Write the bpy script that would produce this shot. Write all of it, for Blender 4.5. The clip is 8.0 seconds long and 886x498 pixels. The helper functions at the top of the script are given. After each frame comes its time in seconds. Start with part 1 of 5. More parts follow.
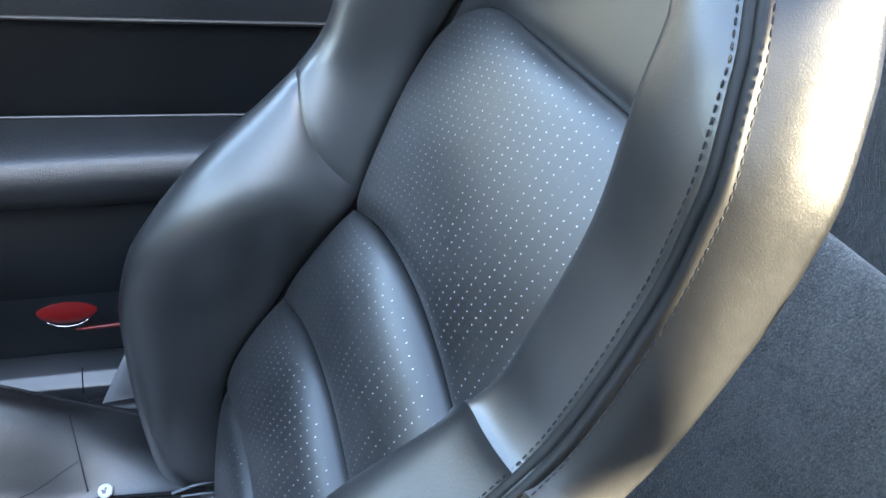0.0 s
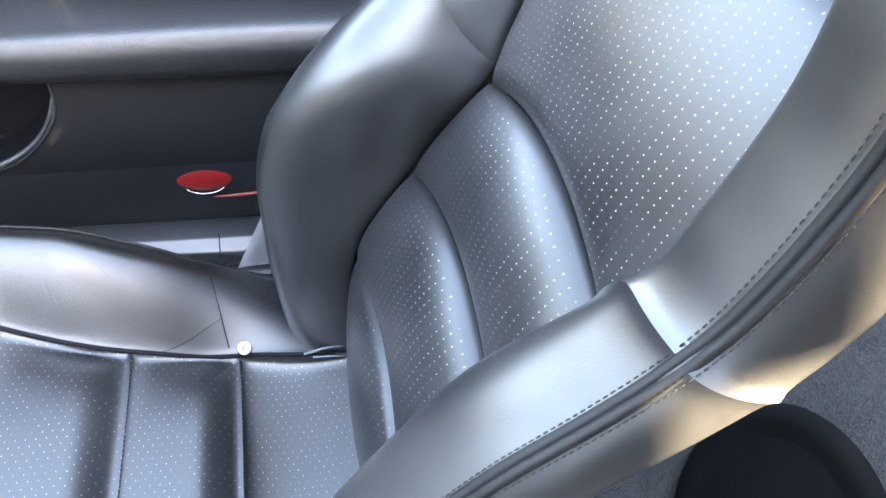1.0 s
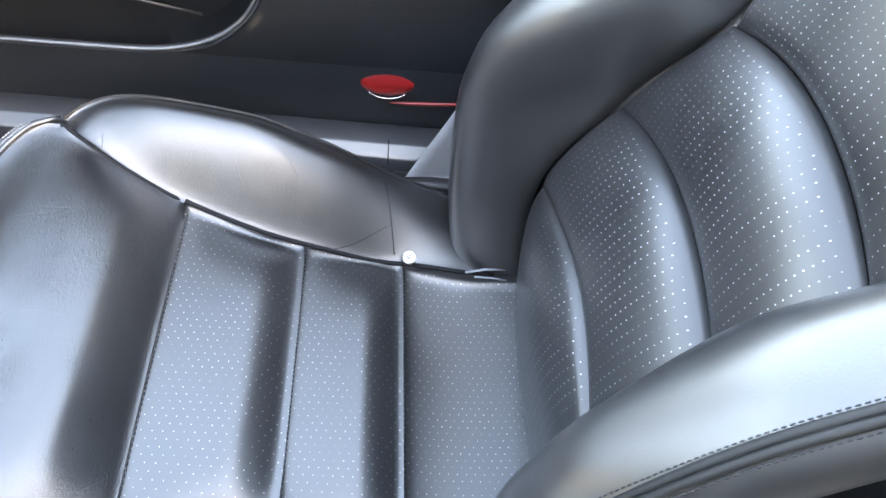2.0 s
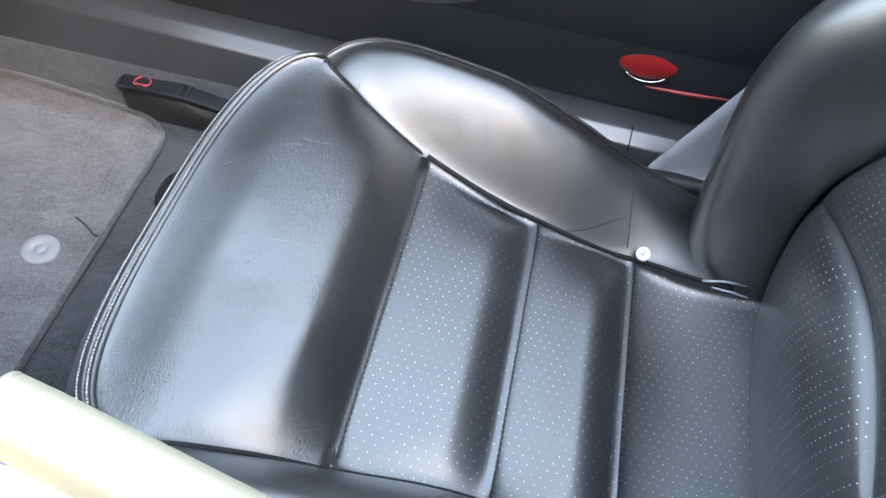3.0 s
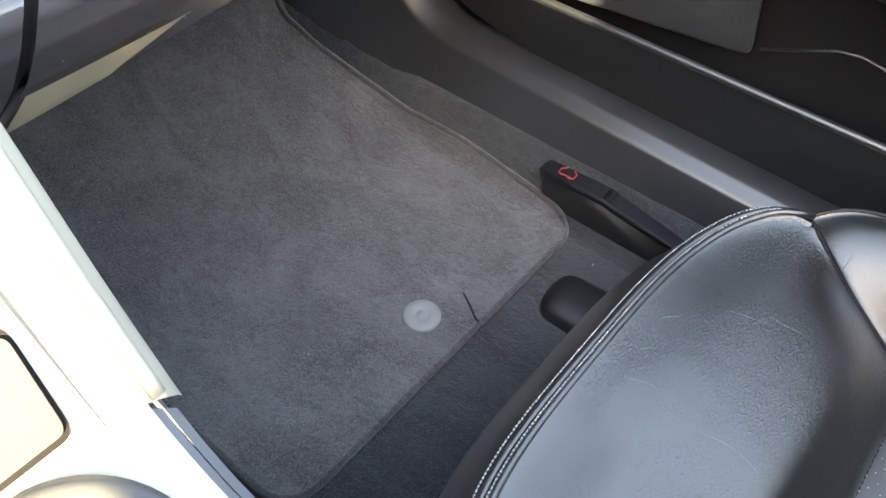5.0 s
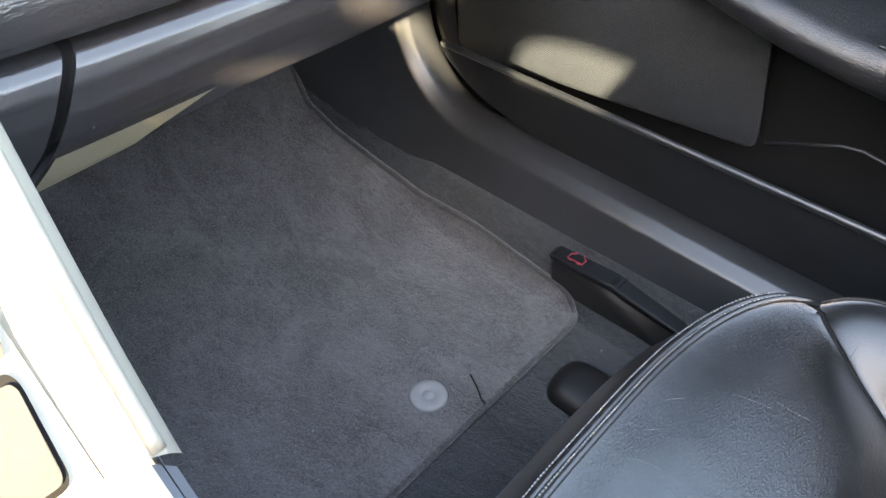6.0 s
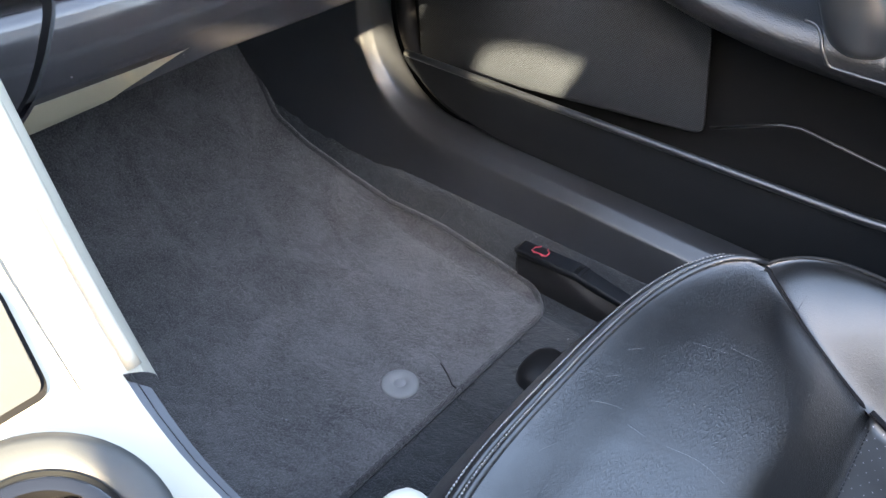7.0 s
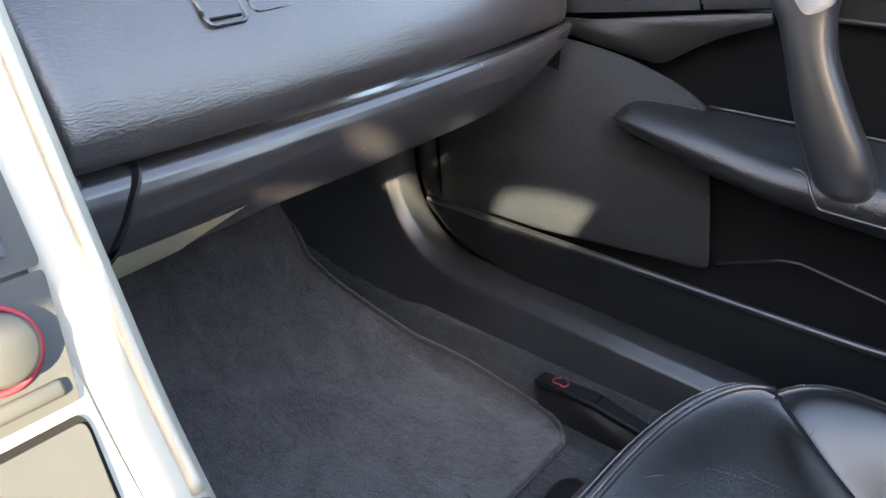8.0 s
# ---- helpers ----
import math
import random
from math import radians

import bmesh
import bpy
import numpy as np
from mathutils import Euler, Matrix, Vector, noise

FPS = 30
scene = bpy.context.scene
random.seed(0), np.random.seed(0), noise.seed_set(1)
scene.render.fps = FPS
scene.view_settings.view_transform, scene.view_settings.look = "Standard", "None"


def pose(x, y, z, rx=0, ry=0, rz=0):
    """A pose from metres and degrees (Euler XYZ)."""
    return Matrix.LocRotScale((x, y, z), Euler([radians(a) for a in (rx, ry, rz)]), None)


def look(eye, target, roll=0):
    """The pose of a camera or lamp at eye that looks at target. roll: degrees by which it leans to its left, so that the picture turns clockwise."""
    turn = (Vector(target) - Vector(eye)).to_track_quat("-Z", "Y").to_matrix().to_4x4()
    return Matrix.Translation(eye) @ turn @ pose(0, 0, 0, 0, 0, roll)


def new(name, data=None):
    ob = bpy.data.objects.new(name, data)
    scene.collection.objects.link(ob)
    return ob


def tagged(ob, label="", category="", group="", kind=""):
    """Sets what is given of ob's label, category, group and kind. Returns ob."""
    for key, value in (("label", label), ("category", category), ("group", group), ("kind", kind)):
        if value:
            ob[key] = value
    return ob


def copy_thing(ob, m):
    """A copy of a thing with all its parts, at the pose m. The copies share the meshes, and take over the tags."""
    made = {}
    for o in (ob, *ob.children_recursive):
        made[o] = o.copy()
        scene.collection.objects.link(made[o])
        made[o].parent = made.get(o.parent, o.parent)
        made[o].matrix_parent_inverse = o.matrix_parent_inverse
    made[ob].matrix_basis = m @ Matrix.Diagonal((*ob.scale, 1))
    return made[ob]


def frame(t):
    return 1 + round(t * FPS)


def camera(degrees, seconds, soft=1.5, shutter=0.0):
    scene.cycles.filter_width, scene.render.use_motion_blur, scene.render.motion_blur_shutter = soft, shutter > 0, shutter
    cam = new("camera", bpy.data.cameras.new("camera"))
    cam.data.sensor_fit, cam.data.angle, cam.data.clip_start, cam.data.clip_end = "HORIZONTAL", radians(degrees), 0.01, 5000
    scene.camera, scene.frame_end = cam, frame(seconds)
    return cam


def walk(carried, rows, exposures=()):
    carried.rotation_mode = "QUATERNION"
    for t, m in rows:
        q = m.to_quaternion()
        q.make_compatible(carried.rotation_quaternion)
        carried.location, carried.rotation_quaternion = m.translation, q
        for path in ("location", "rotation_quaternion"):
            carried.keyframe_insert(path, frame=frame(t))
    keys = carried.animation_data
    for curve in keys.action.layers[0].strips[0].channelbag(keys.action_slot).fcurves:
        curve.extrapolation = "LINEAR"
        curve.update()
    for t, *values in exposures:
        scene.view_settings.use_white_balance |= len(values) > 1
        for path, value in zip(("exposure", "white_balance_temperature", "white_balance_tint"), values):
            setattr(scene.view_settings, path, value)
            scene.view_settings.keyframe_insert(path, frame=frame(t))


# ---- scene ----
cam = camera(60.0, 8.0)
PATH = [
    (0, (0.28, 0.783, 0.815), (1.808, 0.111, -0.287), 9.0),
    (0.5, (0.288, 0.789, 0.806), (1.762, 0.219, -0.42), 8.3),
    (1, (0.291, 0.808, 0.804), (1.695, 0.413, -0.564), 6.0),
    (1.2, (0.296, 0.812, 0.796), (1.667, 0.472, -0.619), 6.3),
    (2.3, (0.316, 0.966, 0.783), (1.572, 0.804, -0.765), 11.2),
    (2.5, (0.319, 0.977, 0.756), (1.582, 0.923, -0.793), 9.0),
    (3, (0.328, 1.032, 0.734), (1.559, 1.142, -0.838), 8.8),
    (3.5, (0.351, 1.087, 0.727), (1.56, 1.296, -0.853), 11.1),
    (4, (0.365, 1.137, 0.699), (1.554, 1.584, -0.846), 9.1),
    (4.5, (0.378, 1.181, 0.686), (1.473, 1.85, -0.848), 4.6),
    (5, (0.391, 1.2, 0.687), (1.424, 2.017, -0.818), 1.9),
    (5.2, (0.394, 1.2, 0.694), (1.425, 2.094, -0.769), 0.7),
    (6.3, (0.367, 1.166, 0.672), (1.548, 2.132, -0.62), 2.8),
    (6.5, (0.355, 1.151, 0.66), (1.562, 2.124, -0.604), 2.4),
    (7, (0.334, 1.132, 0.644), (1.586, 2.108, -0.572), 2.0),
    (7.5, (0.305, 1.119, 0.657), (1.639, 2.156, -0.413), 1.3),
    (8, (0.29, 1.115, 0.678), (1.661, 2.236, -0.252), 0.6),
]
EXPOSURES = [(0, 4.33, 7000, 9), (0.5, 4.83, 7400, 12), (1, 5.2, 8000, 15), (2.5, 5.2, 8800, 14), (3, 5.08, 8950, 14), (3.5, 4.8, 9100, 14), (4, 4.78, 9300, 14), (4.5, 4.7, 9400, 14), (5, 4.4, 9200, 12), (6.5, 4.12, 7900, 13), (7.5, 3.9, 7500, 14), (8, 3.48, 7600, 14)]
walk(cam, [(t, look(eye, target, roll)) for t, eye, target, roll in PATH], EXPOSURES)

from mathutils.bvhtree import BVHTree

# ---- world, sun ----
world = bpy.data.worlds.new("sky")
scene.world = world
world.use_nodes = True
wn = world.node_tree
sky = wn.nodes.new("ShaderNodeTexSky")
sky.sky_type = 'NISHITA'
sky.sun_disc = False
sky.dust_density = 1.5
sky.ozone_density = 0.6
SUN_WAY = Vector((0.785, 0.508, -0.354)).normalized()
sky.sun_elevation = math.asin(-SUN_WAY.z)
sky.sun_rotation = math.atan2(-SUN_WAY.x, -SUN_WAY.y)
wn.links.new(sky.outputs[0], wn.nodes["Background"].inputs[0])
wn.nodes["Background"].inputs[1].default_value = 0.15
sun = new("sun", bpy.data.lights.new("sun", 'SUN'))
sun.data.energy = 3.8
sun.data.angle = radians(0.6)
sun.data.color = (1.0, 0.90, 0.67)
sun.matrix_world = look((0, 0, 3), Vector((0, 0, 3)) + SUN_WAY)


# ---- materials ----
def material(name):
    m = bpy.data.materials.new(name)
    m.use_nodes = True
    nt = m.node_tree
    return m, nt, nt.nodes["Principled BSDF"]


def node(nt, kind, **props):
    n = nt.nodes.new(kind)
    for k, v in props.items():
        if k == "operation":
            n.operation = v
        elif k == "feature":
            n.feature = v
        elif k == "data_type":
            n.data_type = v
    return n


def coords(nt, which="Object", scale=(1, 1, 1)):
    c = nt.nodes.new("ShaderNodeTexCoord")
    mp = nt.nodes.new("ShaderNodeMapping")
    mp.inputs["Scale"].default_value = scale
    nt.links.new(c.outputs[which], mp.inputs["Vector"])
    return mp.outputs[0]


def noise_tex(nt, vec, scale, detail=3.0, rough=0.55, distort=0.0):
    n = nt.nodes.new("ShaderNodeTexNoise")
    n.inputs["Scale"].default_value = scale
    n.inputs["Detail"].default_value = detail
    n.inputs["Roughness"].default_value = rough
    n.inputs["Distortion"].default_value = distort
    nt.links.new(vec, n.inputs["Vector"])
    return n.outputs["Fac"]


def ramp(nt, fac, a, b, lo=0.3, hi=0.7):
    r = nt.nodes.new("ShaderNodeMapRange")
    r.inputs["From Min"].default_value = lo
    r.inputs["From Max"].default_value = hi
    r.inputs["To Min"].default_value = a
    r.inputs["To Max"].default_value = b
    nt.links.new(fac, r.inputs["Value"])
    return r.outputs[0]


def mix_color(nt, fac, a, b):
    m = nt.nodes.new("ShaderNodeMix")
    m.data_type = 'RGBA'
    m.inputs[6].default_value = (*a, 1) if isinstance(a, tuple) else (0, 0, 0, 1)
    m.inputs[7].default_value = (*b, 1) if isinstance(b, tuple) else (0, 0, 0, 1)
    if not isinstance(a, tuple):
        nt.links.new(a, m.inputs[6])
    if not isinstance(b, tuple):
        nt.links.new(b, m.inputs[7])
    nt.links.new(fac, m.inputs[0])
    return m.outputs[2]


def bump(nt, height, strength, distance, normal=None):
    b = nt.nodes.new("ShaderNodeBump")
    b.inputs["Strength"].default_value = strength
    b.inputs["Distance"].default_value = distance
    nt.links.new(height, b.inputs["Height"])
    if normal is not None:
        nt.links.new(normal, b.inputs["Normal"])
    return b.outputs[0]


def math_node(nt, op, a, b=0.0):
    n = nt.nodes.new("ShaderNodeMath")
    n.operation = op
    for i, v in enumerate((a, b)):
        if isinstance(v, (int, float)):
            n.inputs[i].default_value = v
        else:
            nt.links.new(v, n.inputs[i])
    return n.outputs[0]


def leather(name, dark=(0.0065, 0.0068, 0.0075), light=(0.0115, 0.0118, 0.0125), rough=(0.33, 0.41), grain=650.0, depth=0.0003, wrinkle=0.0008, holes=None, spec=1.0, lines=0.0, coat=0.85):
    """Black car leather: pebble grain, soft creases, worn sheen; holes: the pitch, two ways, of small punched holes over the lighter backing."""
    m, nt, b = material(name)
    v = coords(nt)
    big = noise_tex(nt, v, 14.0, 3.0)
    colour = mix_color(nt, ramp(nt, big, 0, 1), dark, light)
    fine = noise_tex(nt, v, 260.0, 2.0)
    r = math_node(nt, 'ADD', ramp(nt, big, rough[0], rough[1]), ramp(nt, fine, -0.04, 0.04))
    soft = noise_tex(nt, coords(nt, "Object", (1.0, 0.4, 0.7)), 20.0, 2.0, 0.5, 0.4)
    pebble = noise_tex(nt, v, grain, 2.0, 0.5)
    n0 = bump(nt, soft, 0.5, wrinkle)
    n2 = bump(nt, pebble, 0.18, depth, n0)
    if lines:
        # fine worn-in wrinkles, in patches only
        fold = noise_tex(nt, coords(nt, "Object", (0.45, 1.0, 0.9)), 430.0, 2.0, 0.55, 0.7)
        ridge = ramp(nt, math_node(nt, 'ABSOLUTE', math_node(nt, 'SUBTRACT', fold, 0.5)), 0, 1, 0.0, 0.22)
        where = ramp(nt, noise_tex(nt, v, 9.0, 3.0), 0.10, 1, 0.40, 0.60)
        n2 = bump(nt, math_node(nt, 'MULTIPLY', ridge, where), 0.35, lines, n2)
    normal = n2
    if holes:
        uv = nt.nodes.new("ShaderNodeUVMap")
        masks = []
        for off in ((0.0, 0.0), (0.5, 0.5)):
            mp = nt.nodes.new("ShaderNodeMapping")
            mp.inputs["Scale"].default_value = (1 / holes[0], 1 / holes[1], 1)
            mp.inputs["Location"].default_value = (off[0], off[1], 0)
            nt.links.new(uv.outputs[0], mp.inputs["Vector"])
            fr = nt.nodes.new("ShaderNodeVectorMath")
            fr.operation = 'FRACTION'
            nt.links.new(mp.outputs[0], fr.inputs[0])
            su = nt.nodes.new("ShaderNodeVectorMath")
            su.operation = 'SUBTRACT'
            su.inputs[1].default_value = (0.5, 0.5, 0)
            nt.links.new(fr.outputs[0], su.inputs[0])
            sc = nt.nodes.new("ShaderNodeVectorMath")
            sc.operation = 'MULTIPLY'
            sc.inputs[1].default_value = (holes[0], holes[1], 0)
            nt.links.new(su.outputs[0], sc.inputs[0])
            ln = nt.nodes.new("ShaderNodeVectorMath")
            ln.operation = 'LENGTH'
            nt.links.new(sc.outputs[0], ln.inputs[0])
            masks.append(ramp(nt, ln.outputs["Value"], 1.0, 0.0, 0.00035, 0.00072))
        dots = math_node(nt, 'MAXIMUM', masks[0], masks[1])
        patchy = ramp(nt, noise_tex(nt, v, 45.0, 2.0), 0.15, 1.0, 0.36, 0.56)
        colour = mix_color(nt, math_node(nt, 'MULTIPLY', dots, patchy), colour, (0.42, 0.42, 0.44))
        normal = bump(nt, math_node(nt, 'SUBTRACT', 1.0, dots), 0.25, 0.0003, normal)
    nt.links.new(colour, b.inputs["Base Color"])
    nt.links.new(r, b.inputs["Roughness"])
    nt.links.new(normal, b.inputs["Normal"])
    nt.links.new(normal, b.inputs["Coat Normal"])
    b.inputs["Specular IOR Level"].default_value = spec
    b.inputs["Coat Weight"].default_value = coat
    b.inputs["Coat Roughness"].default_value = 0.30
    return m


def plastic(name, colour, rough=0.45, grain=0.0, depth=0.0003, spec=0.5, metal=0.0, vary=0.25, coat=0.0, folds=False):
    m, nt, b = material(name)
    v = coords(nt)
    big = noise_tex(nt, v, 9.0, 4.0)
    lo = tuple(c * (1 - vary) for c in colour)
    hi = tuple(c * (1 + vary) for c in colour)
    nt.links.new(mix_color(nt, ramp(nt, big, 0, 1), lo, hi), b.inputs["Base Color"])
    scuff = noise_tex(nt, v, 120.0, 4.0)
    nt.links.new(ramp(nt, scuff, rough - 0.02, rough + 0.03, 0.2, 0.8), b.inputs["Roughness"])
    b.inputs["Metallic"].default_value = metal
    b.inputs["Specular IOR Level"].default_value = spec
    b.inputs["Coat Weight"].default_value = coat
    b.inputs["Coat Roughness"].default_value = max(0.08, rough - 0.04)
    if folds:
        # long-grained vinyl hide
        hide = noise_tex(nt, coords(nt, "Object", (0.30, 1.0, 1.0)), 640.0, 2.0, 0.5, 0.3)
        cut = ramp(nt, hide, 0, 1, 0.38, 0.60)
        relief = bump(nt, cut, 0.34, 0.0005)
        nt.links.new(relief, b.inputs["Normal"])
        nt.links.new(relief, b.inputs["Coat Normal"])
    elif grain > 500:
        nt.links.new(bump(nt, noise_tex(nt, v, grain, 2.0), 0.3, depth * 2), b.inputs["Normal"])
    elif grain:
        vor = nt.nodes.new("ShaderNodeTexVoronoi")
        vor.feature = 'DISTANCE_TO_EDGE'
        vor.inputs["Scale"].default_value = grain
        warp = nt.nodes.new("ShaderNodeVectorMath")
        warp.operation = 'ADD'
        nz = nt.nodes.new("ShaderNodeTexNoise")
        nz.inputs["Scale"].default_value = grain * 0.5
        nt.links.new(v, nz.inputs["Vector"])
        sc = nt.nodes.new("ShaderNodeVectorMath")
        sc.operation = 'SCALE'
        sc.inputs["Scale"].default_value = 1.2 / grain
        nt.links.new(nz.outputs["Color"], sc.inputs[0])
        nt.links.new(v, warp.inputs[0])
        nt.links.new(sc.outputs[0], warp.inputs[1])
        nt.links.new(warp.outputs[0], vor.inputs["Vector"])
        nt.links.new(bump(nt, ramp(nt, vor.outputs["Distance"], 0, 1, 0.0, 0.3), 0.6, depth), b.inputs["Normal"])
    else:
        nt.links.new(bump(nt, noise_tex(nt, v, 900.0, 2.0), 0.25, 0.0002), b.inputs["Normal"])
    return m


def carpet(name, dark, light, scale=700.0, nap=1.0):
    """Cut-pile or felt carpet: brushed patches, clumps of pile and single fibres."""
    m, nt, b = material(name)
    v = coords(nt)
    brushed = noise_tex(nt, coords(nt, "Object", (1.0, 0.6, 1.0)), 13.0, 6.0, 0.65, 0.8)
    clump = noise_tex(nt, coords(nt, "Object", (1.0, 0.55, 1.0)), 130.0, 4.0, 0.7, 0.5)
    fibre = noise_tex(nt, v, scale, 3.0, 0.75)
    base = mix_color(nt, ramp(nt, brushed, 0, 1, 0.36, 0.64), dark, light)
    base = mix_color(nt, ramp(nt, clump, 0.55 * nap, 0.0, 0.30, 0.55), base, tuple(c * 0.55 for c in dark))
    speck = mix_color(nt, ramp(nt, fibre, 0, 0.8, 0.42, 0.78), base, tuple(c * 2.0 for c in light))
    nt.links.new(speck, b.inputs["Base Color"])
    b.inputs["Roughness"].default_value = 0.95
    b.inputs["Specular IOR Level"].default_value = 0.12
    b.inputs["Sheen Weight"].default_value = 0.45
    b.inputs["Sheen Roughness"].default_value = 0.45
    n1 = bump(nt, fibre, 0.9, 0.0018)
    n2 = bump(nt, clump, 0.55, 0.003 * nap, n1)
    nt.links.new(bump(nt, brushed, 0.35, 0.005, n2), b.inputs["Normal"])
    return m


def mesh_grille(name, colour, pitch=0.0024):
    """Speaker cloth: a fine woven grid."""
    m, nt, b = material(name)
    v = coords(nt)
    sep = nt.nodes.new("ShaderNodeSeparateXYZ")
    nt.links.new(v, sep.inputs[0])
    k = 2 * math.pi / pitch
    a = math_node(nt, 'SINE', math_node(nt, 'MULTIPLY', sep.outputs["Y"], k))
    c = math_node(nt, 'SINE', math_node(nt, 'MULTIPLY', sep.outputs["Z"], k))
    w = math_node(nt, 'MULTIPLY', a, c)
    fac = ramp(nt, w, 0, 1, -0.4, 0.5)
    nt.links.new(mix_color(nt, fac, tuple(x * 0.3 for x in colour), tuple(x * 1.4 for x in colour)), b.inputs["Base Color"])
    b.inputs["Roughness"].default_value = 0.7
    b.inputs["Specular IOR Level"].default_value = 0.25
    nt.links.new(bump(nt, w, 0.5, 0.0006), b.inputs["Normal"])
    return m


M_LEATHER = leather("black_leather", wrinkle=0.0014, depth=0.0006, rough=(0.36, 0.44), lines=0.0003, coat=0.85)
M_LEATHER_SMOOTH = leather("stretched_black_leather", dark=(0.011, 0.0115, 0.0125), light=(0.018, 0.0185, 0.020), rough=(0.33, 0.41), wrinkle=0.0006, coat=0.8, depth=0.0004)
PERF_BACK = dict(dark=(0.011, 0.0115, 0.0125), light=(0.017, 0.0175, 0.019), wrinkle=0.0004, rough=(0.38, 0.46), spec=0.8, coat=0.32)
PERF_SEAT = dict(dark=(0.010, 0.0104, 0.0112), light=(0.016, 0.0164, 0.0175), wrinkle=0.0006, rough=(0.33, 0.41), coat=0.75)
M_PERF = (leather("perforated_black_leather", holes=(0.0056, 0.0205), **PERF_BACK), leather("unpunched_back_leather", **PERF_BACK))
M_PERF_SEAT = (leather("perforated_cushion_leather", holes=(0.0098, 0.0150), **PERF_SEAT), leather("unpunched_cushion_leather", **PERF_SEAT))
M_CREASED = leather("creased_black_leather", wrinkle=0.0012, rough=(0.30, 0.38), lines=0.0009, depth=0.0005, grain=620.0, coat=0.9)
M_SIDE = leather("stretched_side_leather", dark=(0.011, 0.0115, 0.0125), light=(0.018, 0.0185, 0.0195), rough=(0.36, 0.44), wrinkle=0.0004, grain=1500.0, depth=0.0006, spec=0.6, coat=0.15)
M_PIPING = leather("matt_leather_piping", rough=(0.52, 0.6), wrinkle=0.0002, spec=0.4, coat=0.0)
M_THREAD = plastic("grey_thread", (0.028, 0.029, 0.032), 0.85, vary=0.3, spec=0.15)
M_SEAM = plastic("seam_shadow_cloth", (0.010, 0.010, 0.011), 0.85, spec=0.2)
M_DOOR = plastic("black_door_plastic", (0.0075, 0.0095, 0.0125), 0.52, grain=420.0, depth=0.0002, spec=0.35)
M_DOOR_DARK = plastic("matt_black_door_plastic", (0.0045, 0.0055, 0.007), 0.6, spec=0.15)
M_ARM = plastic("black_armrest_vinyl", (0.009, 0.010, 0.012), 0.34, grain=420.0, depth=0.0003, spec=0.9)
M_DOOR_VINYL = plastic("black_door_vinyl", (0.014, 0.016, 0.019), 0.38, grain=380.0, depth=0.0003)
M_SILL = plastic("charcoal_sill_plastic", (0.021, 0.0230, 0.0270), 0.32, grain=700.0, depth=0.0001, spec=0.85, coat=0.4)
M_DASH = plastic("grained_dash_vinyl", (0.038, 0.0355, 0.0375), 0.30, spec=1.0, coat=1.0, folds=True)
M_DASH_PLAIN = plastic("dash_plastic", (0.035, 0.0335, 0.036), 0.25, grain=800.0, depth=0.0001, spec=1.0, coat=0.6)
M_BLACK = plastic("black_plastic", (0.012, 0.012, 0.013), 0.42)
M_GLOSS = plastic("gloss_black_plastic", (0.008, 0.008, 0.009), 0.12, coat=0.5)
M_SILVER = plastic("champagne_silver_trim", (0.50, 0.47, 0.39), 0.38, vary=0.05, metal=0.25)
M_BEIGE = plastic("brake_grip_plastic", (0.22, 0.203, 0.15), 0.42, vary=0.08, metal=0.15)
M_WHITE = plastic("white_plastic", (0.78, 0.77, 0.74), 0.35, vary=0.04)
M_CAP = plastic("satin_silver", (0.55, 0.56, 0.58), 0.38, metal=0.3, vary=0.05)
M_FASTENER = plastic("pale_grey_plastic", (0.26, 0.265, 0.27), 0.45, vary=0.15)
M_CREAM = plastic("off_white_plastic", (0.38, 0.365, 0.32), 0.4, vary=0.05)
M_GREY_PANEL = plastic("grey_console_plastic", (0.062, 0.066, 0.066), 0.5, vary=0.1)
M_GREY_TRIM = plastic("mid_grey_trim_plastic", (0.17, 0.18, 0.20), 0.4, vary=0.1)
M_CHROME = plastic("satin_chrome", (0.75, 0.75, 0.76), 0.22, metal=1.0, vary=0.03)
M_RED = plastic("red_reflector", (0.17, 0.005, 0.006), 0.4, vary=0.1, coat=0.3)
M_RED_PRINT = plastic("red_print", (0.42, 0.04, 0.06), 0.5, vary=0.05)
M_CARPET = carpet("black_floor_carpet", (0.019, 0.022, 0.025), (0.042, 0.047, 0.052), 520.0)
M_MAT = carpet("charcoal_mat_carpet", (0.055, 0.0545, 0.057), (0.130, 0.128, 0.132), 560.0)
M_BIND = carpet("mat_edging", (0.028, 0.028, 0.030), (0.066, 0.066, 0.069), 900.0)
M_REAR = carpet("rear_felt", (0.045, 0.050, 0.054), (0.090, 0.097, 0.102), 420.0)
M_DARK_FELT = plastic("black_disc_cloth", (0.010, 0.011, 0.012), 0.9, spec=0.1)
M_BELT = plastic("grey_webbing", (0.34, 0.35, 0.37), 0.6, vary=0.1)
M_SPK = mesh_grille("speaker_cloth", (0.020, 0.025, 0.032), 0.0030)
M_SMOOTH = plastic("smooth_black_plastic", (0.018, 0.021, 0.025), 0.34, vary=0.1, spec=0.9, coat=0.4)
M_PALE_THREAD = plastic("pale_thread", (0.24, 0.24, 0.25), 0.7, vary=0.2)
M_HAIR = plastic("black_fibre", (0.004, 0.004, 0.004), 0.6)
M_GROUND = plastic("asphalt", (0.06, 0.06, 0.06), 0.9, vary=0.3)
M_HORIZON = plastic("dark_horizon", (0.030, 0.038, 0.040), 0.9, vary=0.5)
# tan that carries the warm light on the dash's lower edge
M_LIP_LIGHT = plastic("lip_light_tan", (0.25, 0.215, 0.150), 0.5, vary=0.1)
M_LINER = plastic("roof_lining", (0.10, 0.10, 0.105), 0.9)


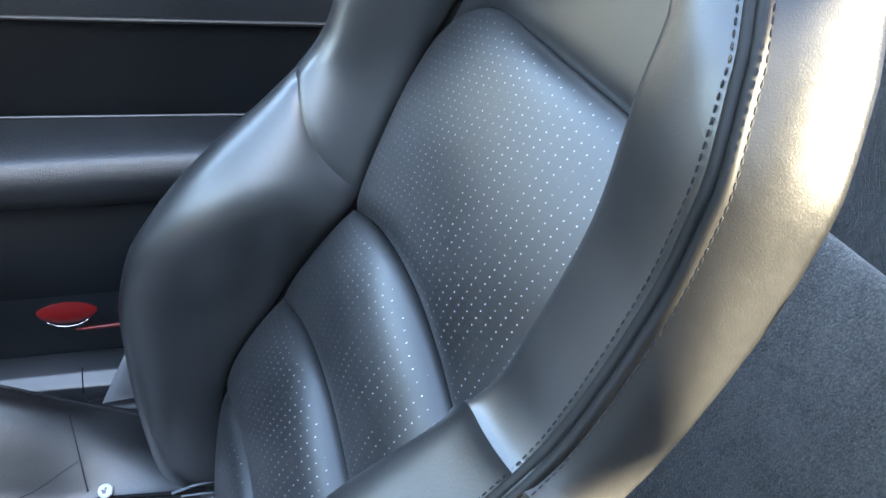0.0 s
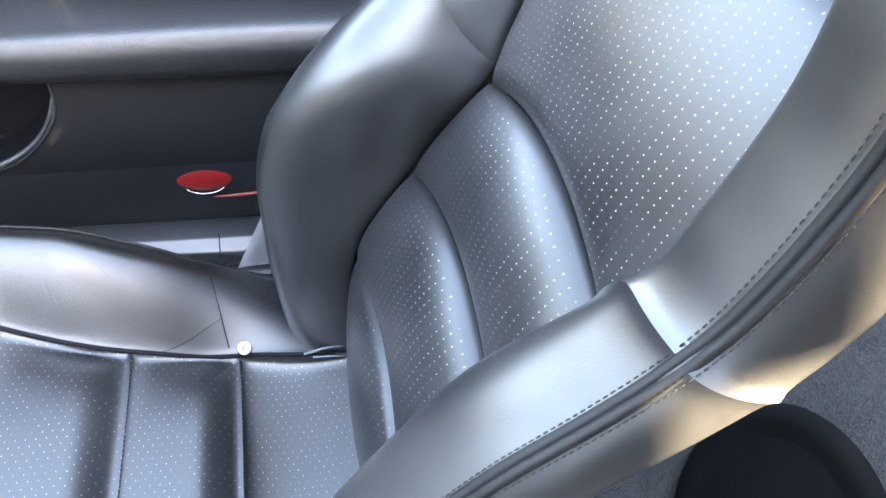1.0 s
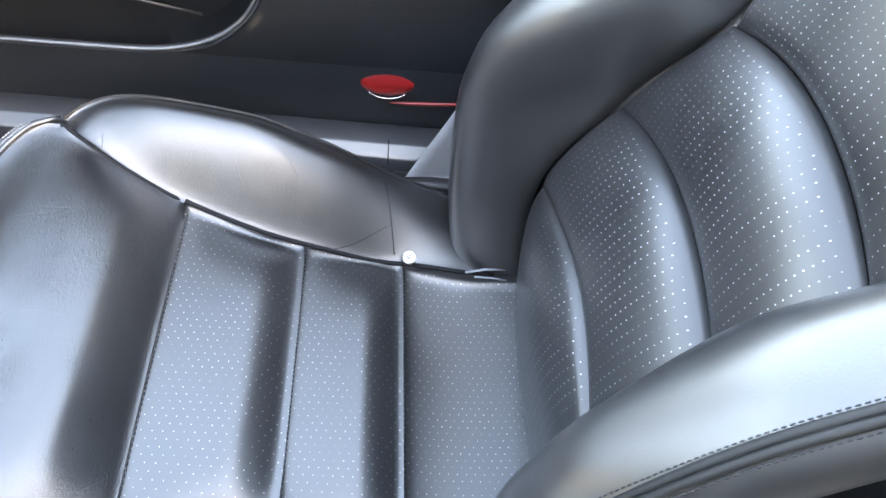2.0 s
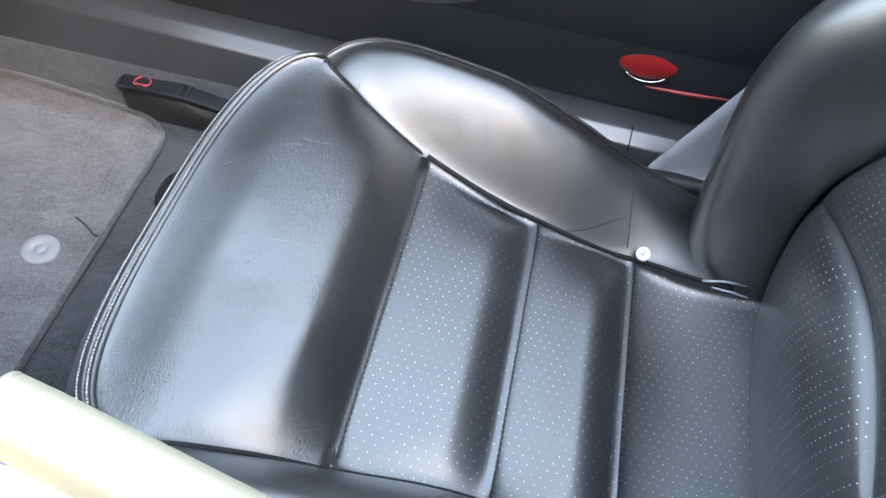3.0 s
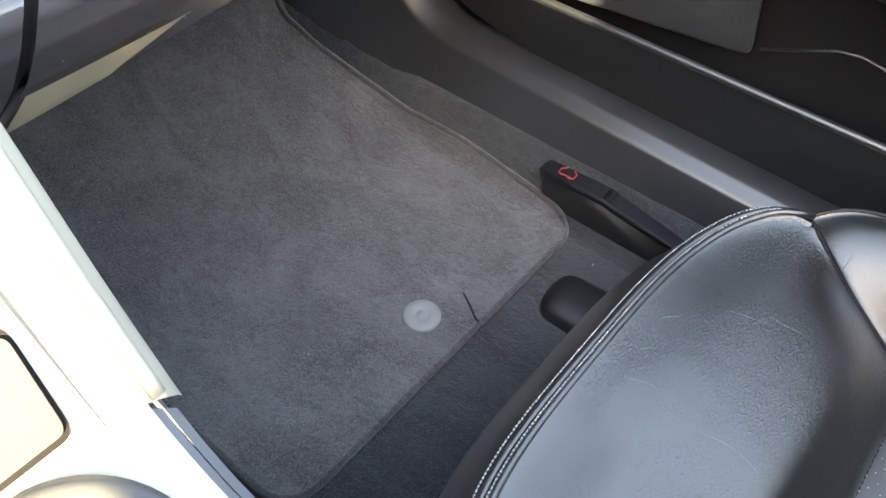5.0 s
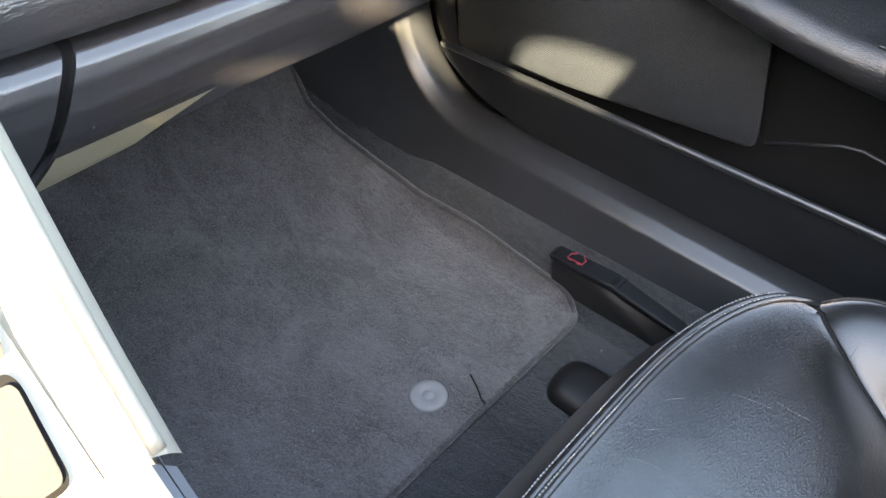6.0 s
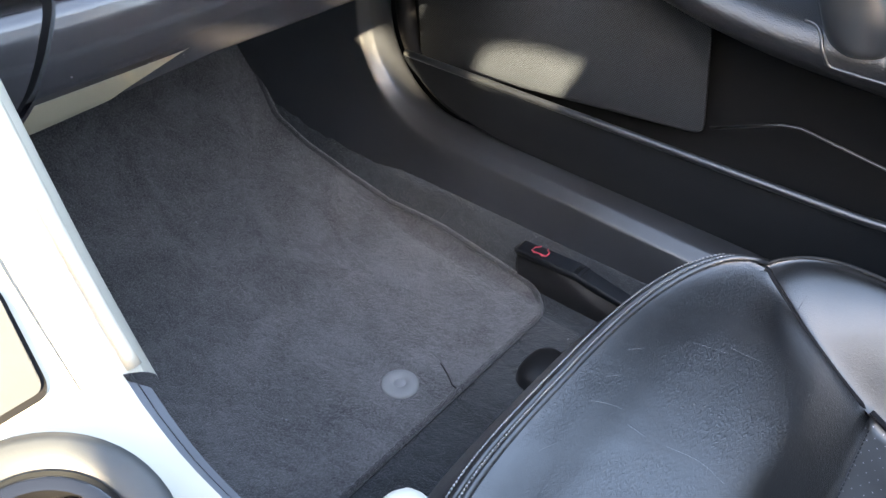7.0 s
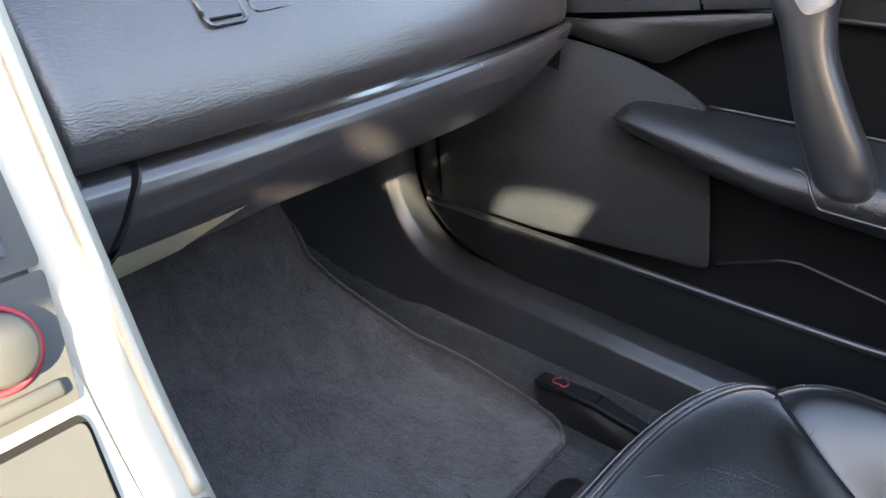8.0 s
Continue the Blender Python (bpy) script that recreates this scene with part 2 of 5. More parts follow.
# ---- helpers of the build ----
def pchip(xs, ys):
    """A smooth curve through the knots, with no overshoot."""
    xs, ys = list(xs), list(ys)
    n = len(xs)
    h = [xs[i + 1] - xs[i] for i in range(n - 1)]
    d = [(ys[i + 1] - ys[i]) / h[i] for i in range(n - 1)]
    m = [0.0] * n
    m[0], m[-1] = d[0], d[-1]
    for i in range(1, n - 1):
        if d[i - 1] * d[i] > 0:
            w1, w2 = 2 * h[i] + h[i - 1], h[i] + 2 * h[i - 1]
            m[i] = (w1 + w2) / (w1 / d[i - 1] + w2 / d[i])

    def f(x):
        if x <= xs[0]:
            return ys[0] + m[0] * (x - xs[0])
        if x >= xs[-1]:
            return ys[-1] + m[-1] * (x - xs[-1])
        i = 0
        while x > xs[i + 1]:
            i += 1
        t = (x - xs[i]) / h[i]
        return ((1 + 2 * t) * (1 - t) ** 2 * ys[i] + t * (1 - t) ** 2 * h[i] * m[i]
                + t * t * (3 - 2 * t) * ys[i + 1] + t * t * (t - 1) * h[i] * m[i + 1])
    return f


def thing(name, at, label, category, group="", kind=""):
    e = new(name)
    e.location = at
    e.empty_display_size = 0.05
    return tagged(e, label, category, group, kind)


def part(name, bm, mat, parent=None, label="", smooth=True):
    me = bpy.data.meshes.new(name)
    bmesh.ops.recalc_face_normals(bm, faces=bm.faces)
    bm.to_mesh(me)
    bm.free()
    for each in mat if isinstance(mat, tuple) else (mat,):
        me.materials.append(each)
    if smooth:
        for p in me.polygons:
            p.use_smooth = True
    ob = new(name, me)
    if parent is not None:
        ob.parent = parent
        ob.matrix_parent_inverse = Matrix.Translation(parent.location).inverted()
    if label:
        ob["label"] = label
    return ob


def add_grid(bm, pts, closed_u=False, closed_v=False, uvs=None):
    """A sheet of quads from rows of points."""
    rows = [[bm.verts.new(p) for p in r] for r in pts]
    lay = bm.loops.layers.uv.verify() if uvs else None
    nr, nc = len(rows), len(rows[0])
    for i in range(nr if closed_u else nr - 1):
        for j in range(nc if closed_v else nc - 1):
            i2, j2 = (i + 1) % nr, (j + 1) % nc
            ids = ((i, j), (i2, j), (i2, j2), (i, j2))
            try:
                f = bm.faces.new([rows[a][b] for a, b in ids])
            except ValueError:
                continue
            if uvs:
                for lp, (a, b) in zip(f.loops, ids):
                    lp[lay].uv = uvs[a][b]
    return rows


def sheet(fn, n, m, uv=None):
    bm = bmesh.new()
    pts = [[fn(i / n, j / m) for j in range(m + 1)] for i in range(n + 1)]
    uvs = [[uv(i / n, j / m) for j in range(m + 1)] for i in range(n + 1)] if uv else None
    add_grid(bm, pts, uvs=uvs)
    return bm


def cluster(i, n):
    """Steps that crowd towards both ends."""
    t = i / n
    return 0.35 * t + 0.65 * 0.5 * (1 - math.cos(math.pi * t))


def padded(fn, n, m, puff=0.008, tuck=0.005, reach=0.006, open_sides=(), skew=(0.5, 0.5), bulge=0.45, rows=None):
    """An upholstered panel: fn(a, b) is its base surface; it swells in the middle and dips into the seams at its sides.
    open_sides: those of 'a0', 'a1', 'b0', 'b1' without a seam. rows: the axis along which rows of holes follow one another."""
    A = [cluster(i, n) for i in range(n + 1)]
    B = [cluster(j, m) for j in range(m + 1)]
    P = [[Vector(fn(a, b)) for b in B] for a in A]
    la = [0.0]
    for i in range(n):
        la.append(la[-1] + (P[i + 1][m // 2] - P[i][m // 2]).length)
    lb = [0.0]
    for j in range(m):
        lb.append(lb[-1] + (P[n // 2][j + 1] - P[n // 2][j]).length)
    out = []
    for i in range(n + 1):
        row = []
        for j in range(m + 1):
            du = P[min(i + 1, n)][j] - P[max(i - 1, 0)][j]
            dv = P[i][min(j + 1, m)] - P[i][max(j - 1, 0)]
            nn = du.cross(dv)
            nn = nn.normalized() if nn.length > 1e-12 else Vector((0, 0, 1))
            ds = []
            if 'a0' not in open_sides: ds.append(la[i])
            if 'a1' not in open_sides: ds.append(la[-1] - la[i])
            if 'b0' not in open_sides: ds.append(lb[j])
            if 'b1' not in open_sides: ds.append(lb[-1] - lb[j])
            dip = sum(math.exp(-d / reach) for d in ds)
            sa = 1.0 if ('a0' in open_sides and 'a1' in open_sides) else max(0.0, math.sin(math.pi * (A[i] ** (math.log(0.5) / math.log(skew[0]))))) ** (bulge if isinstance(bulge, float) else bulge[0])
            sb = 1.0 if ('b0' in open_sides and 'b1' in open_sides) else max(0.0, math.sin(math.pi * (B[j] ** (math.log(0.5) / math.log(skew[1]))))) ** (bulge if isinstance(bulge, float) else bulge[1])
            row.append(P[i][j] + nn * (puff * sa * sb - tuck * min(1.0, dip)))
        out.append(row)
    # hole spacing follows the finished surface
    sa_, sb_ = [0.0], [0.0]
    for i in range(n):
        sa_.append(sa_[-1] + (out[i + 1][m // 2] - out[i][m // 2]).length)
    for j in range(m):
        sb_.append(sb_[-1] + (out[n // 2][j + 1] - out[n // 2][j]).length)
    uvs = [[(p[rows] * 1.08, p.x) if rows is not None else (sa_[i], sb_[j]) for j, p in enumerate(out[i])] for i in range(n + 1)]
    bm = bmesh.new()
    add_grid(bm, out, uvs=uvs)
    if rows is not None:
        # no holes where the leather turns down steeply into a seam
        for k, face in enumerate(bm.faces):
            i, j = divmod(k, m)
            down, across = out[i + 1][j] - out[i][j], out[i][j + 1] - out[i][j]
            if down.length > 1.9 * abs(uvs[i + 1][j][0] - uvs[i][j][0]) or across.length > 1.9 * abs(uvs[i][j + 1][1] - uvs[i][j][1]):
                face.material_index = 1
    return bm, out


def tube(bm, path, radius, sides=8, caps=True, flat=1.0):
    """A round bar along the path; radius may be a number or a function of 0..1."""
    pts = [Vector(p) for p in path]
    n = len(pts)
    up = Vector((0, 0, 1))
    rings = []
    for i, p in enumerate(pts):
        d = (pts[min(i + 1, n - 1)] - pts[max(i - 1, 0)]).normalized()
        side = d.cross(up)
        if side.length < 1e-3:
            side = d.cross(Vector((0, 1, 0)))
        side.normalize()
        top = side.cross(d).normalized()
        r = radius(i / (n - 1)) if callable(radius) else radius
        rings.append([bm.verts.new(p + side * (r * math.cos(2 * math.pi * k / sides)) + top * (r * flat * math.sin(2 * math.pi * k / sides))) for k in range(sides)])
    for a, b in zip(rings, rings[1:]):
        for k in range(sides):
            bm.faces.new((a[k], a[(k + 1) % sides], b[(k + 1) % sides], b[k]))
    if caps:
        bm.faces.new(rings[0])
        bm.faces.new(rings[-1][::-1])


def rounded_box(size, at, bevel=0.004, segs=2, turn=None):
    bm = bmesh.new()
    bmesh.ops.create_cube(bm, size=1.0)
    bmesh.ops.scale(bm, vec=size, verts=bm.verts)
    if bevel:
        bmesh.ops.bevel(bm, geom=bm.edges[:], offset=bevel, segments=segs, profile=0.5, affect='EDGES')
    if turn is not None:
        bmesh.ops.transform(bm, matrix=turn, verts=bm.verts)
    bmesh.ops.translate(bm, vec=at, verts=bm.verts)
    return bm


def lathe(profile, axis_m, segs=32):
    """A turned form: profile of (radius, height), placed by axis_m (its z is the axis)."""
    bm = bmesh.new()
    pts = [[axis_m @ Vector((r * math.cos(2 * math.pi * k / segs), r * math.sin(2 * math.pi * k / segs), h)) for k in range(segs)] for r, h in profile]
    rows = add_grid(bm, pts, closed_v=True)
    if profile[0][0] > 1e-6:
        bm.faces.new(rows[0])
    if profile[-1][0] > 1e-6:
        bm.faces.new(rows[-1])
    bmesh.ops.remove_doubles(bm, verts=bm.verts, dist=1e-6)
    return bm


def slab(outline, depth_vec, bevel=0.0):
    """A plate: a flat outline pushed along depth_vec."""
    bm = bmesh.new()
    a = [bm.verts.new(p) for p in outline]
    b = [bm.verts.new(Vector(p) + Vector(depth_vec)) for p in outline]
    n = len(a)
    bm.faces.new(a)
    bm.faces.new(b[::-1])
    for i in range(n):
        bm.faces.new((a[i], b[i], b[(i + 1) % n], a[(i + 1) % n]))
    if bevel:
        bmesh.ops.bevel(bm, geom=bm.edges[:], offset=bevel, segments=2, profile=0.5, affect='EDGES')
    return bm


def round_poly(pts, radius, segs=6):
    """Rounds the corners of a polygon (any dimension)."""
    out = []
    n = len(pts)
    for i in range(n):
        p, a, b = Vector(pts[i]), Vector(pts[i - 1]), Vector(pts[(i + 1) % n])
        r = radius[i] if isinstance(radius, (list, tuple)) else radius
        if r <= 0:
            out.append(p)
            continue
        da, db = (a - p), (b - p)
        r = min(r, da.length * 0.49, db.length * 0.49)
        s, e = p + da.normalized() * r, p + db.normalized() * r
        for k in range(segs + 1):
            t = k / segs
            out.append(s * (1 - t) ** 2 + p * 2 * t * (1 - t) + e * t * t)
    return out


def stitches(bm, path, pitch=0.0062, length=0.0042, radius=0.0007):
    """A row of threads lying along a path."""
    pts = [Vector(p) for p in path]
    acc, want = 0.0, 0.0
    for a, b in zip(pts, pts[1:]):
        seg = (b - a).length
        while want <= acc + seg and seg > 0:
            t = (want - acc) / seg
            d = (b - a).normalized()
            c = a.lerp(b, t)
            tube(bm, (c - d * length / 2, c - d * length / 4, c + d * length / 4, c + d * length / 2), lambda q: radius * (0.45 if q in (0.0, 1.0) else 1.0), 5)
            want += pitch
        acc += seg


# ---- the car's shell: closes the place round the camera; unseen pieces shape the light ----
def floor_height(x, y):
    """The carpeted floor: flat under the mat, rising to the toe board and up the kick panel."""
    low = FLOOR_ALONG(y) - 0.008
    foot = 1.024 - KICK_IN(y) - 0.004 * ease((y - 1.74) / 0.2)
    return low + max(0.0, CARPET_TOP(y) - low) * ease((x - foot + 0.034) / 0.034)


def ease(v):
    v = max(0.0, min(1.0, v))
    return v * v * (3 - 2 * v)


FLOOR_ALONG = pchip((-0.4, 1.55, 1.70, 1.80, 1.94, 2.02, 2.10), (0.0, 0.0, 0.004, 0.040, 0.130, 0.250, 0.480))
# the upper edge of the carpet along the kick panel, and how far the panel swells into the footwell
CARPET_TOP = pchip((-0.4, 1.44, 1.70, 1.80, 1.857, 1.885, 1.908, 1.94, 1.97, 2.10), (0.077, 0.078, 0.080, 0.081, 0.096, 0.108, 0.120, 0.136, 0.165, 0.472))
KICK_IN = pchip((-0.4, 1.74, 1.82, 1.88, 1.93, 1.97, 2.4), (0.0, 0.0, 0.008, 0.024, 0.047, 0.050, 0.050))

floor = part("floor", sheet(lambda a, b: (0.36 + 0.70 * b, -0.30 + 2.40 * a, floor_height(0.36 + 0.70 * b, -0.30 + 2.40 * a)), 150, 70), M_CARPET)
tagged(floor, "black needle-felt carpet over the footwell floor", "floor", kind="structure")
driver_floor = part("driver_floor", rounded_box((1.10, 2.5, 0.03), (-0.20, 0.9, -0.03), 0.004), M_CARPET)
tagged(driver_floor, "black carpeted floor on the far side of the console", "floor", kind="structure")
ground = part("ground", sheet(lambda a, b: (-400 + 800 * a, -400 + 800 * b, -0.35), 2, 2), M_GROUND)
tagged(ground, "grey asphalt ground outside the car", "ground", kind="structure")


# unseen dark ring, added so that the leather reflects a darker horizon
bm = bmesh.new()
ring = []
for i in range(97):
    ang = 2 * math.pi * (i % 96) / 96
    top = 7.0 + 9.0 * max(0.0, math.cos(ang - 0.6)) ** 2 + 2.0 * math.sin(ang * 5 + 1) + 1.6 * math.sin(ang * 13) + 1.2 * math.sin(ang * 29 + 2)
    ring.append([Vector((45 * math.cos(ang), 45 * math.sin(ang), z)) for z in (-0.4, 0.5 * top, top)])
add_grid(bm, ring)
backdrop = part("backdrop", bm, M_HORIZON)
tagged(backdrop, "unseen dark ring round the car, added to darken horizon reflections", "backdrop", kind="structure")


def shell_piece(name, outline, depth, mat, label):
    return tagged(part(name, slab(outline, depth), mat, smooth=False), label, name.split("_")[0], kind="structure")


# unseen roof half and side wall, added to block the sun
shell_piece("roof", [(-0.77, 0.053, 1.12), (0.0, 0.053, 1.12), (0.0, 0.92, 1.14), (-0.74, 0.92, 1.14)], (0, 0, 0.05), M_LINER, "unseen half roof over the driver, added to block sun")
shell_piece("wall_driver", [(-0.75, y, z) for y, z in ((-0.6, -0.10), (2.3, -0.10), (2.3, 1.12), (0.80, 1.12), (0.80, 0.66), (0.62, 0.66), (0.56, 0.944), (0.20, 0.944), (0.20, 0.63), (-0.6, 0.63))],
            (-0.08, 0, 0), M_DOOR, "unseen dark wall beyond the driver, cut to let sun in")
# unseen plates, outlined to cut the sun into patches on door and sill
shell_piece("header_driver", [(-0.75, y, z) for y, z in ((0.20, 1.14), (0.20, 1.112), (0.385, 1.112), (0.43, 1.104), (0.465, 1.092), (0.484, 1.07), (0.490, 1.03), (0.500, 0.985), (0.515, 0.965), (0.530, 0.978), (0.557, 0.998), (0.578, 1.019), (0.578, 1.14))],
            (-0.012, 0, 0), M_DOOR, "unseen dark plate cutting the sun's patch on the door")
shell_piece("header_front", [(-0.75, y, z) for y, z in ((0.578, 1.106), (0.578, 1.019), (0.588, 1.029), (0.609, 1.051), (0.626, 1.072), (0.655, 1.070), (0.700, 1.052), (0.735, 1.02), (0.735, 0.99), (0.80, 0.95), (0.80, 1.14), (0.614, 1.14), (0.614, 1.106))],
            (-0.012, 0, 0), M_DOOR, "unseen dark plate cutting the sun's patches on sill and dash")
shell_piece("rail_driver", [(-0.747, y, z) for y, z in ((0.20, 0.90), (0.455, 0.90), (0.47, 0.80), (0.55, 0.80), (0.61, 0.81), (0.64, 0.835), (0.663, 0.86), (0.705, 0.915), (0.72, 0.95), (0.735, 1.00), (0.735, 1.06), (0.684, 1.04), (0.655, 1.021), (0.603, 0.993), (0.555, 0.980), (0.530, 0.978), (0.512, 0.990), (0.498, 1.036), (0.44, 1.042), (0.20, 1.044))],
            (0.012, 0, 0), M_DOOR, "unseen dark plate cutting the lower edge of the sun patches")
# unseen post, sized to hold the sun off door and seat
shell_piece("pillar_driver", [(-0.74, -0.050, 0.55), (-0.74, 0.223, 0.55), (-0.68, 0.223, 1.16), (-0.68, -0.050, 1.16)], (0.06, 0, 0), M_DOOR, "unseen dark post behind the driver, added to block sun")
shell_piece("wall_rear", [(-0.75, 0.05, -0.10), (1.20, 0.05, -0.10), (1.20, 0.05, 0.90), (-0.75, 0.05, 0.90)], (0, -0.05, 0), M_CARPET, "dark felt rear bulkhead of the cabin")
shell_piece("wall_front", [(-0.75, 2.30, -0.10), (1.20, 2.30, -0.10), (1.20, 2.30, 0.70), (-0.75, 2.30, 0.70)], (0, 0.05, 0), M_BLACK, "black firewall behind the dashboard")
# unseen block that keeps slivers of sun off the door
shell_piece("header_rear", [(-0.69, -0.103, 1.068), (-0.69, -0.050, 1.068), (-0.69, -0.050, 1.25), (-0.69, -0.103, 1.25)], (0.06, 0, 0), M_DOOR, "unseen dark block behind the driver, added to block sun")
# unseen windscreen frame, added to darken reflections: a header bar and the sloping pillar on the passenger's side
shell_piece("header_windscreen", [(-0.66, 1.60, 1.13), (-0.66, 1.68, 1.12), (-0.66, 1.72, 1.16), (-0.66, 1.62, 1.18)], (1.70, 0, 0), M_DOOR, "unseen dark header bar, added to darken the seat's reflections")
shell_piece("pillar_passenger", [(1.02, 1.62, 1.18), (1.02, 1.72, 1.14), (1.13, 2.28, 0.70), (1.13, 2.10, 0.66)], (0.07, 0, 0), M_DOOR, "unseen dark pillar on the passenger's side, added to darken reflections")
# rear shelf and tunnel behind the seats
rear = part("rear_shelf", sheet(lambda a, b: (-0.75 + 1.95 * b, 0.42 - 0.36 * a, pchip((0, 0.25, 0.52, 0.61, 0.72, 1.0), (-0.01, 0.17, 0.43, 0.476, 0.45, 0.36))(a)), 40, 20), M_REAR)
tagged(rear, "grey felt carpet rising behind the seats", "carpet", kind="structure")


# ---- the seat ----
SX = 0.716
TOP = 0.90
BACK_Y = pchip((-0.05, 0.0, 0.06, 0.15, 0.20, 0.229, 0.334, 0.447, 0.55, 0.645, 0.75, 0.93, 1.07), (0.695, 0.708, 0.722, 0.738, 0.741, 0.738, 0.682, 0.623, 0.570, 0.522, 0.490, 0.445, 0.42))
RIDGE_Y = pchip((-0.05, 0.05, 0.113, 0.235, 0.30, 0.365, 0.415, 0.473, 0.517, 0.547, 0.575, 0.626, 0.66, 0.706, 0.75, 0.93, 1.07),
                (0.782, 0.802, 0.816, 0.828, 0.830, 0.819, 0.792, 0.746, 0.700, 0.672, 0.652, 0.635, 0.628, 0.625, 0.616, 0.535, 0.47))
WAIST = pchip((-0.05, 0.06, 0.229, 0.334, 0.447, 0.50, 0.56, 0.60, 0.645, 0.75, 0.93, 1.07), (0.140, 0.150, 0.165, 0.172, 0.150, 0.165, 0.185, 0.192, 0.190, 0.170, 0.14, 0.13))
EDGE_DROP = 0.21
EDGE = 0.250
EDGE_AT = pchip((-0.05, 0.45, 0.56, 0.69, 0.735, 0.76, 0.80, 0.90, 1.07), (0.243, 0.245, 0.250, 0.250, 0.237, 0.222, 0.202, 0.185, 0.175))   # half width at the piped bolster seam
SAG = pchip((0.28, 0.36, 0.45, 0.53, 0.60, 1.07), (0.0, 0.008, 0.022, 0.020, 0.010, 0.010))                     # the driver-side bolster is worn down


def pipe_y(z):
    return RIDGE_Y(z) - EDGE_DROP * max(0.0, RIDGE_Y(z) - BACK_Y(z))


def back_point(u, z):
    """The front of the backrest at u across (0 is its middle) and height z."""
    edge = EDGE_AT(z)
    w, s = min(WAIST(z), edge - 0.055), abs(u) * edge / EDGE
    base = BACK_Y(z)
    if s <= w:
        return Vector((SX + math.copysign(s, u), base + 0.008 * (1 - (s / w) ** 2), z))
    # the bolster's section: out of the crease, over the ridge, down to the piping
    t = min(1.0, (s - w) / (edge - w))
    top = RIDGE_Y(z) - (SAG(z) if u < 0 else 0.006 * max(0.0, min(1.0, (z - 0.54) / 0.05)))
    high = top - base
    sign = 1 if u >= 0 else -1
    ridge = min(0.204, edge - 0.032)
    if t < 0.6:
        k = t / 0.6
        c = min(w, 0.186) - 0.004
        x = w * (1 - k) ** 2 + c * 2 * k * (1 - k) + ridge * k * k
        y = base * (1 - k) ** 2 + (base + high * 0.97) * 2 * k * (1 - k) + top * k * k
    else:
        k = (t - 0.6) / 0.4
        x = ridge * (1 - k) ** 2 + (ridge + 0.024) * 2 * k * (1 - k) + edge * k * k
        y = top * (1 - k) ** 2 + (top + high * 0.02) * 2 * k * (1 - k) + min(top, pipe_y(z)) * k * k
    return Vector((SX + sign * x, y, z))


def waist_u(z):
    """The share of the half width at which the insert ends, as a u."""
    return min(WAIST(z), EDGE_AT(z) - 0.055) * EDGE / EDGE_AT(z)


def seam_z(edge, rise, s):
    return edge + rise * (1 - s * s)


def back_panel(z0, z1, r0, r1):
    def f(a, b):
        s = 2 * b - 1
        lo, hi = seam_z(z0, r0, s), seam_z(z1, r1, s)
        z = lo + (hi - lo) * a
        return back_point(s * waist_u(z0 + (z1 - z0) * a) * 0.995, z)
    return f


seat = thing("car_seat", (SX, 0.95, 0.0), "black leather bucket seat with perforated centre and thick side bolsters", "car seat")
for nm, (z0, z1, r0, r1, pf, sk) in (("lower_back_panel", (-0.04, 0.229, 0.0, 0.038, 0.014, 0.60)), ("middle_back_panel", (0.229, 0.334, 0.038, 0.036, 0.020, 0.60)),
                                     ("upper_back_panel", (0.334, 0.447, 0.036, 0.030, 0.021, 0.60))):
    bm, _ = padded(back_panel(z0, z1, r0, r1), 30, 56, pf, 0.003, 0.006, skew=(sk, 0.5), rows=2)
    part(nm, bm, M_PERF, seat, "perforated black leather roll")


def chest(a, b):
    s = 2 * b - 1
    lo = seam_z(0.447, 0.030, s)
    hi = 0.648 - 0.050 * abs(s) ** 6
    z = lo + (hi - lo) * a
    return back_point(s * waist_u(z) * 0.985, z)


bm, _ = padded(chest, 60, 60, 0.017, 0.006, 0.007, skew=(0.5, 0.5), bulge=(0.35, 0.26), rows=2)
part("chest_panel", bm, M_PERF, seat, "perforated black leather panel tapering to a waist")


def head(a, b):
    s = 2 * b - 1
    lo = 0.648 - 0.050 * abs(s) ** 6
    z = lo + (TOP - lo) * a
    p = back_point(s * waist_u(z) * 0.985, z)
    return p


bm, _ = padded(head, 40, 30, 0.006, 0.004, 0.006, open_sides=('a1',))
part("shoulder_panel", bm, M_LEATHER_SMOOTH, seat)


def cut_z(t):
    """The seam across a bolster, from the insert (0) to the piping (1)."""
    return 0.463 + 0.086 * math.sin(min(1.0, t / 0.62) * math.pi / 2) + 0.004 * t


def bolster(side, lo, hi):
    def f(a, b):
        z0 = lo(b)
        z = z0 + (hi(b) - z0) * a
        w = waist_u(z)
        return back_point(side * (w + (EDGE - w) * b), z)
    return f


def outer(side, lo, hi):
    """The outside of the bolster, from the piping round to the back shell."""
    def f(a, b):
        z = lo + (hi - lo) * a
        y0 = pipe_y(z)
        ang = b * math.pi / 2
        grow = 1.0 + 0.25 * max(0.0, min(1.0, (z - 0.45) / 0.3))
        return Vector((SX + side * (EDGE_AT(z) + 0.021 * math.sin(ang)), y0 - 0.026 * grow * (1 - math.cos(ang)) - 0.004 * b, z))
    return f


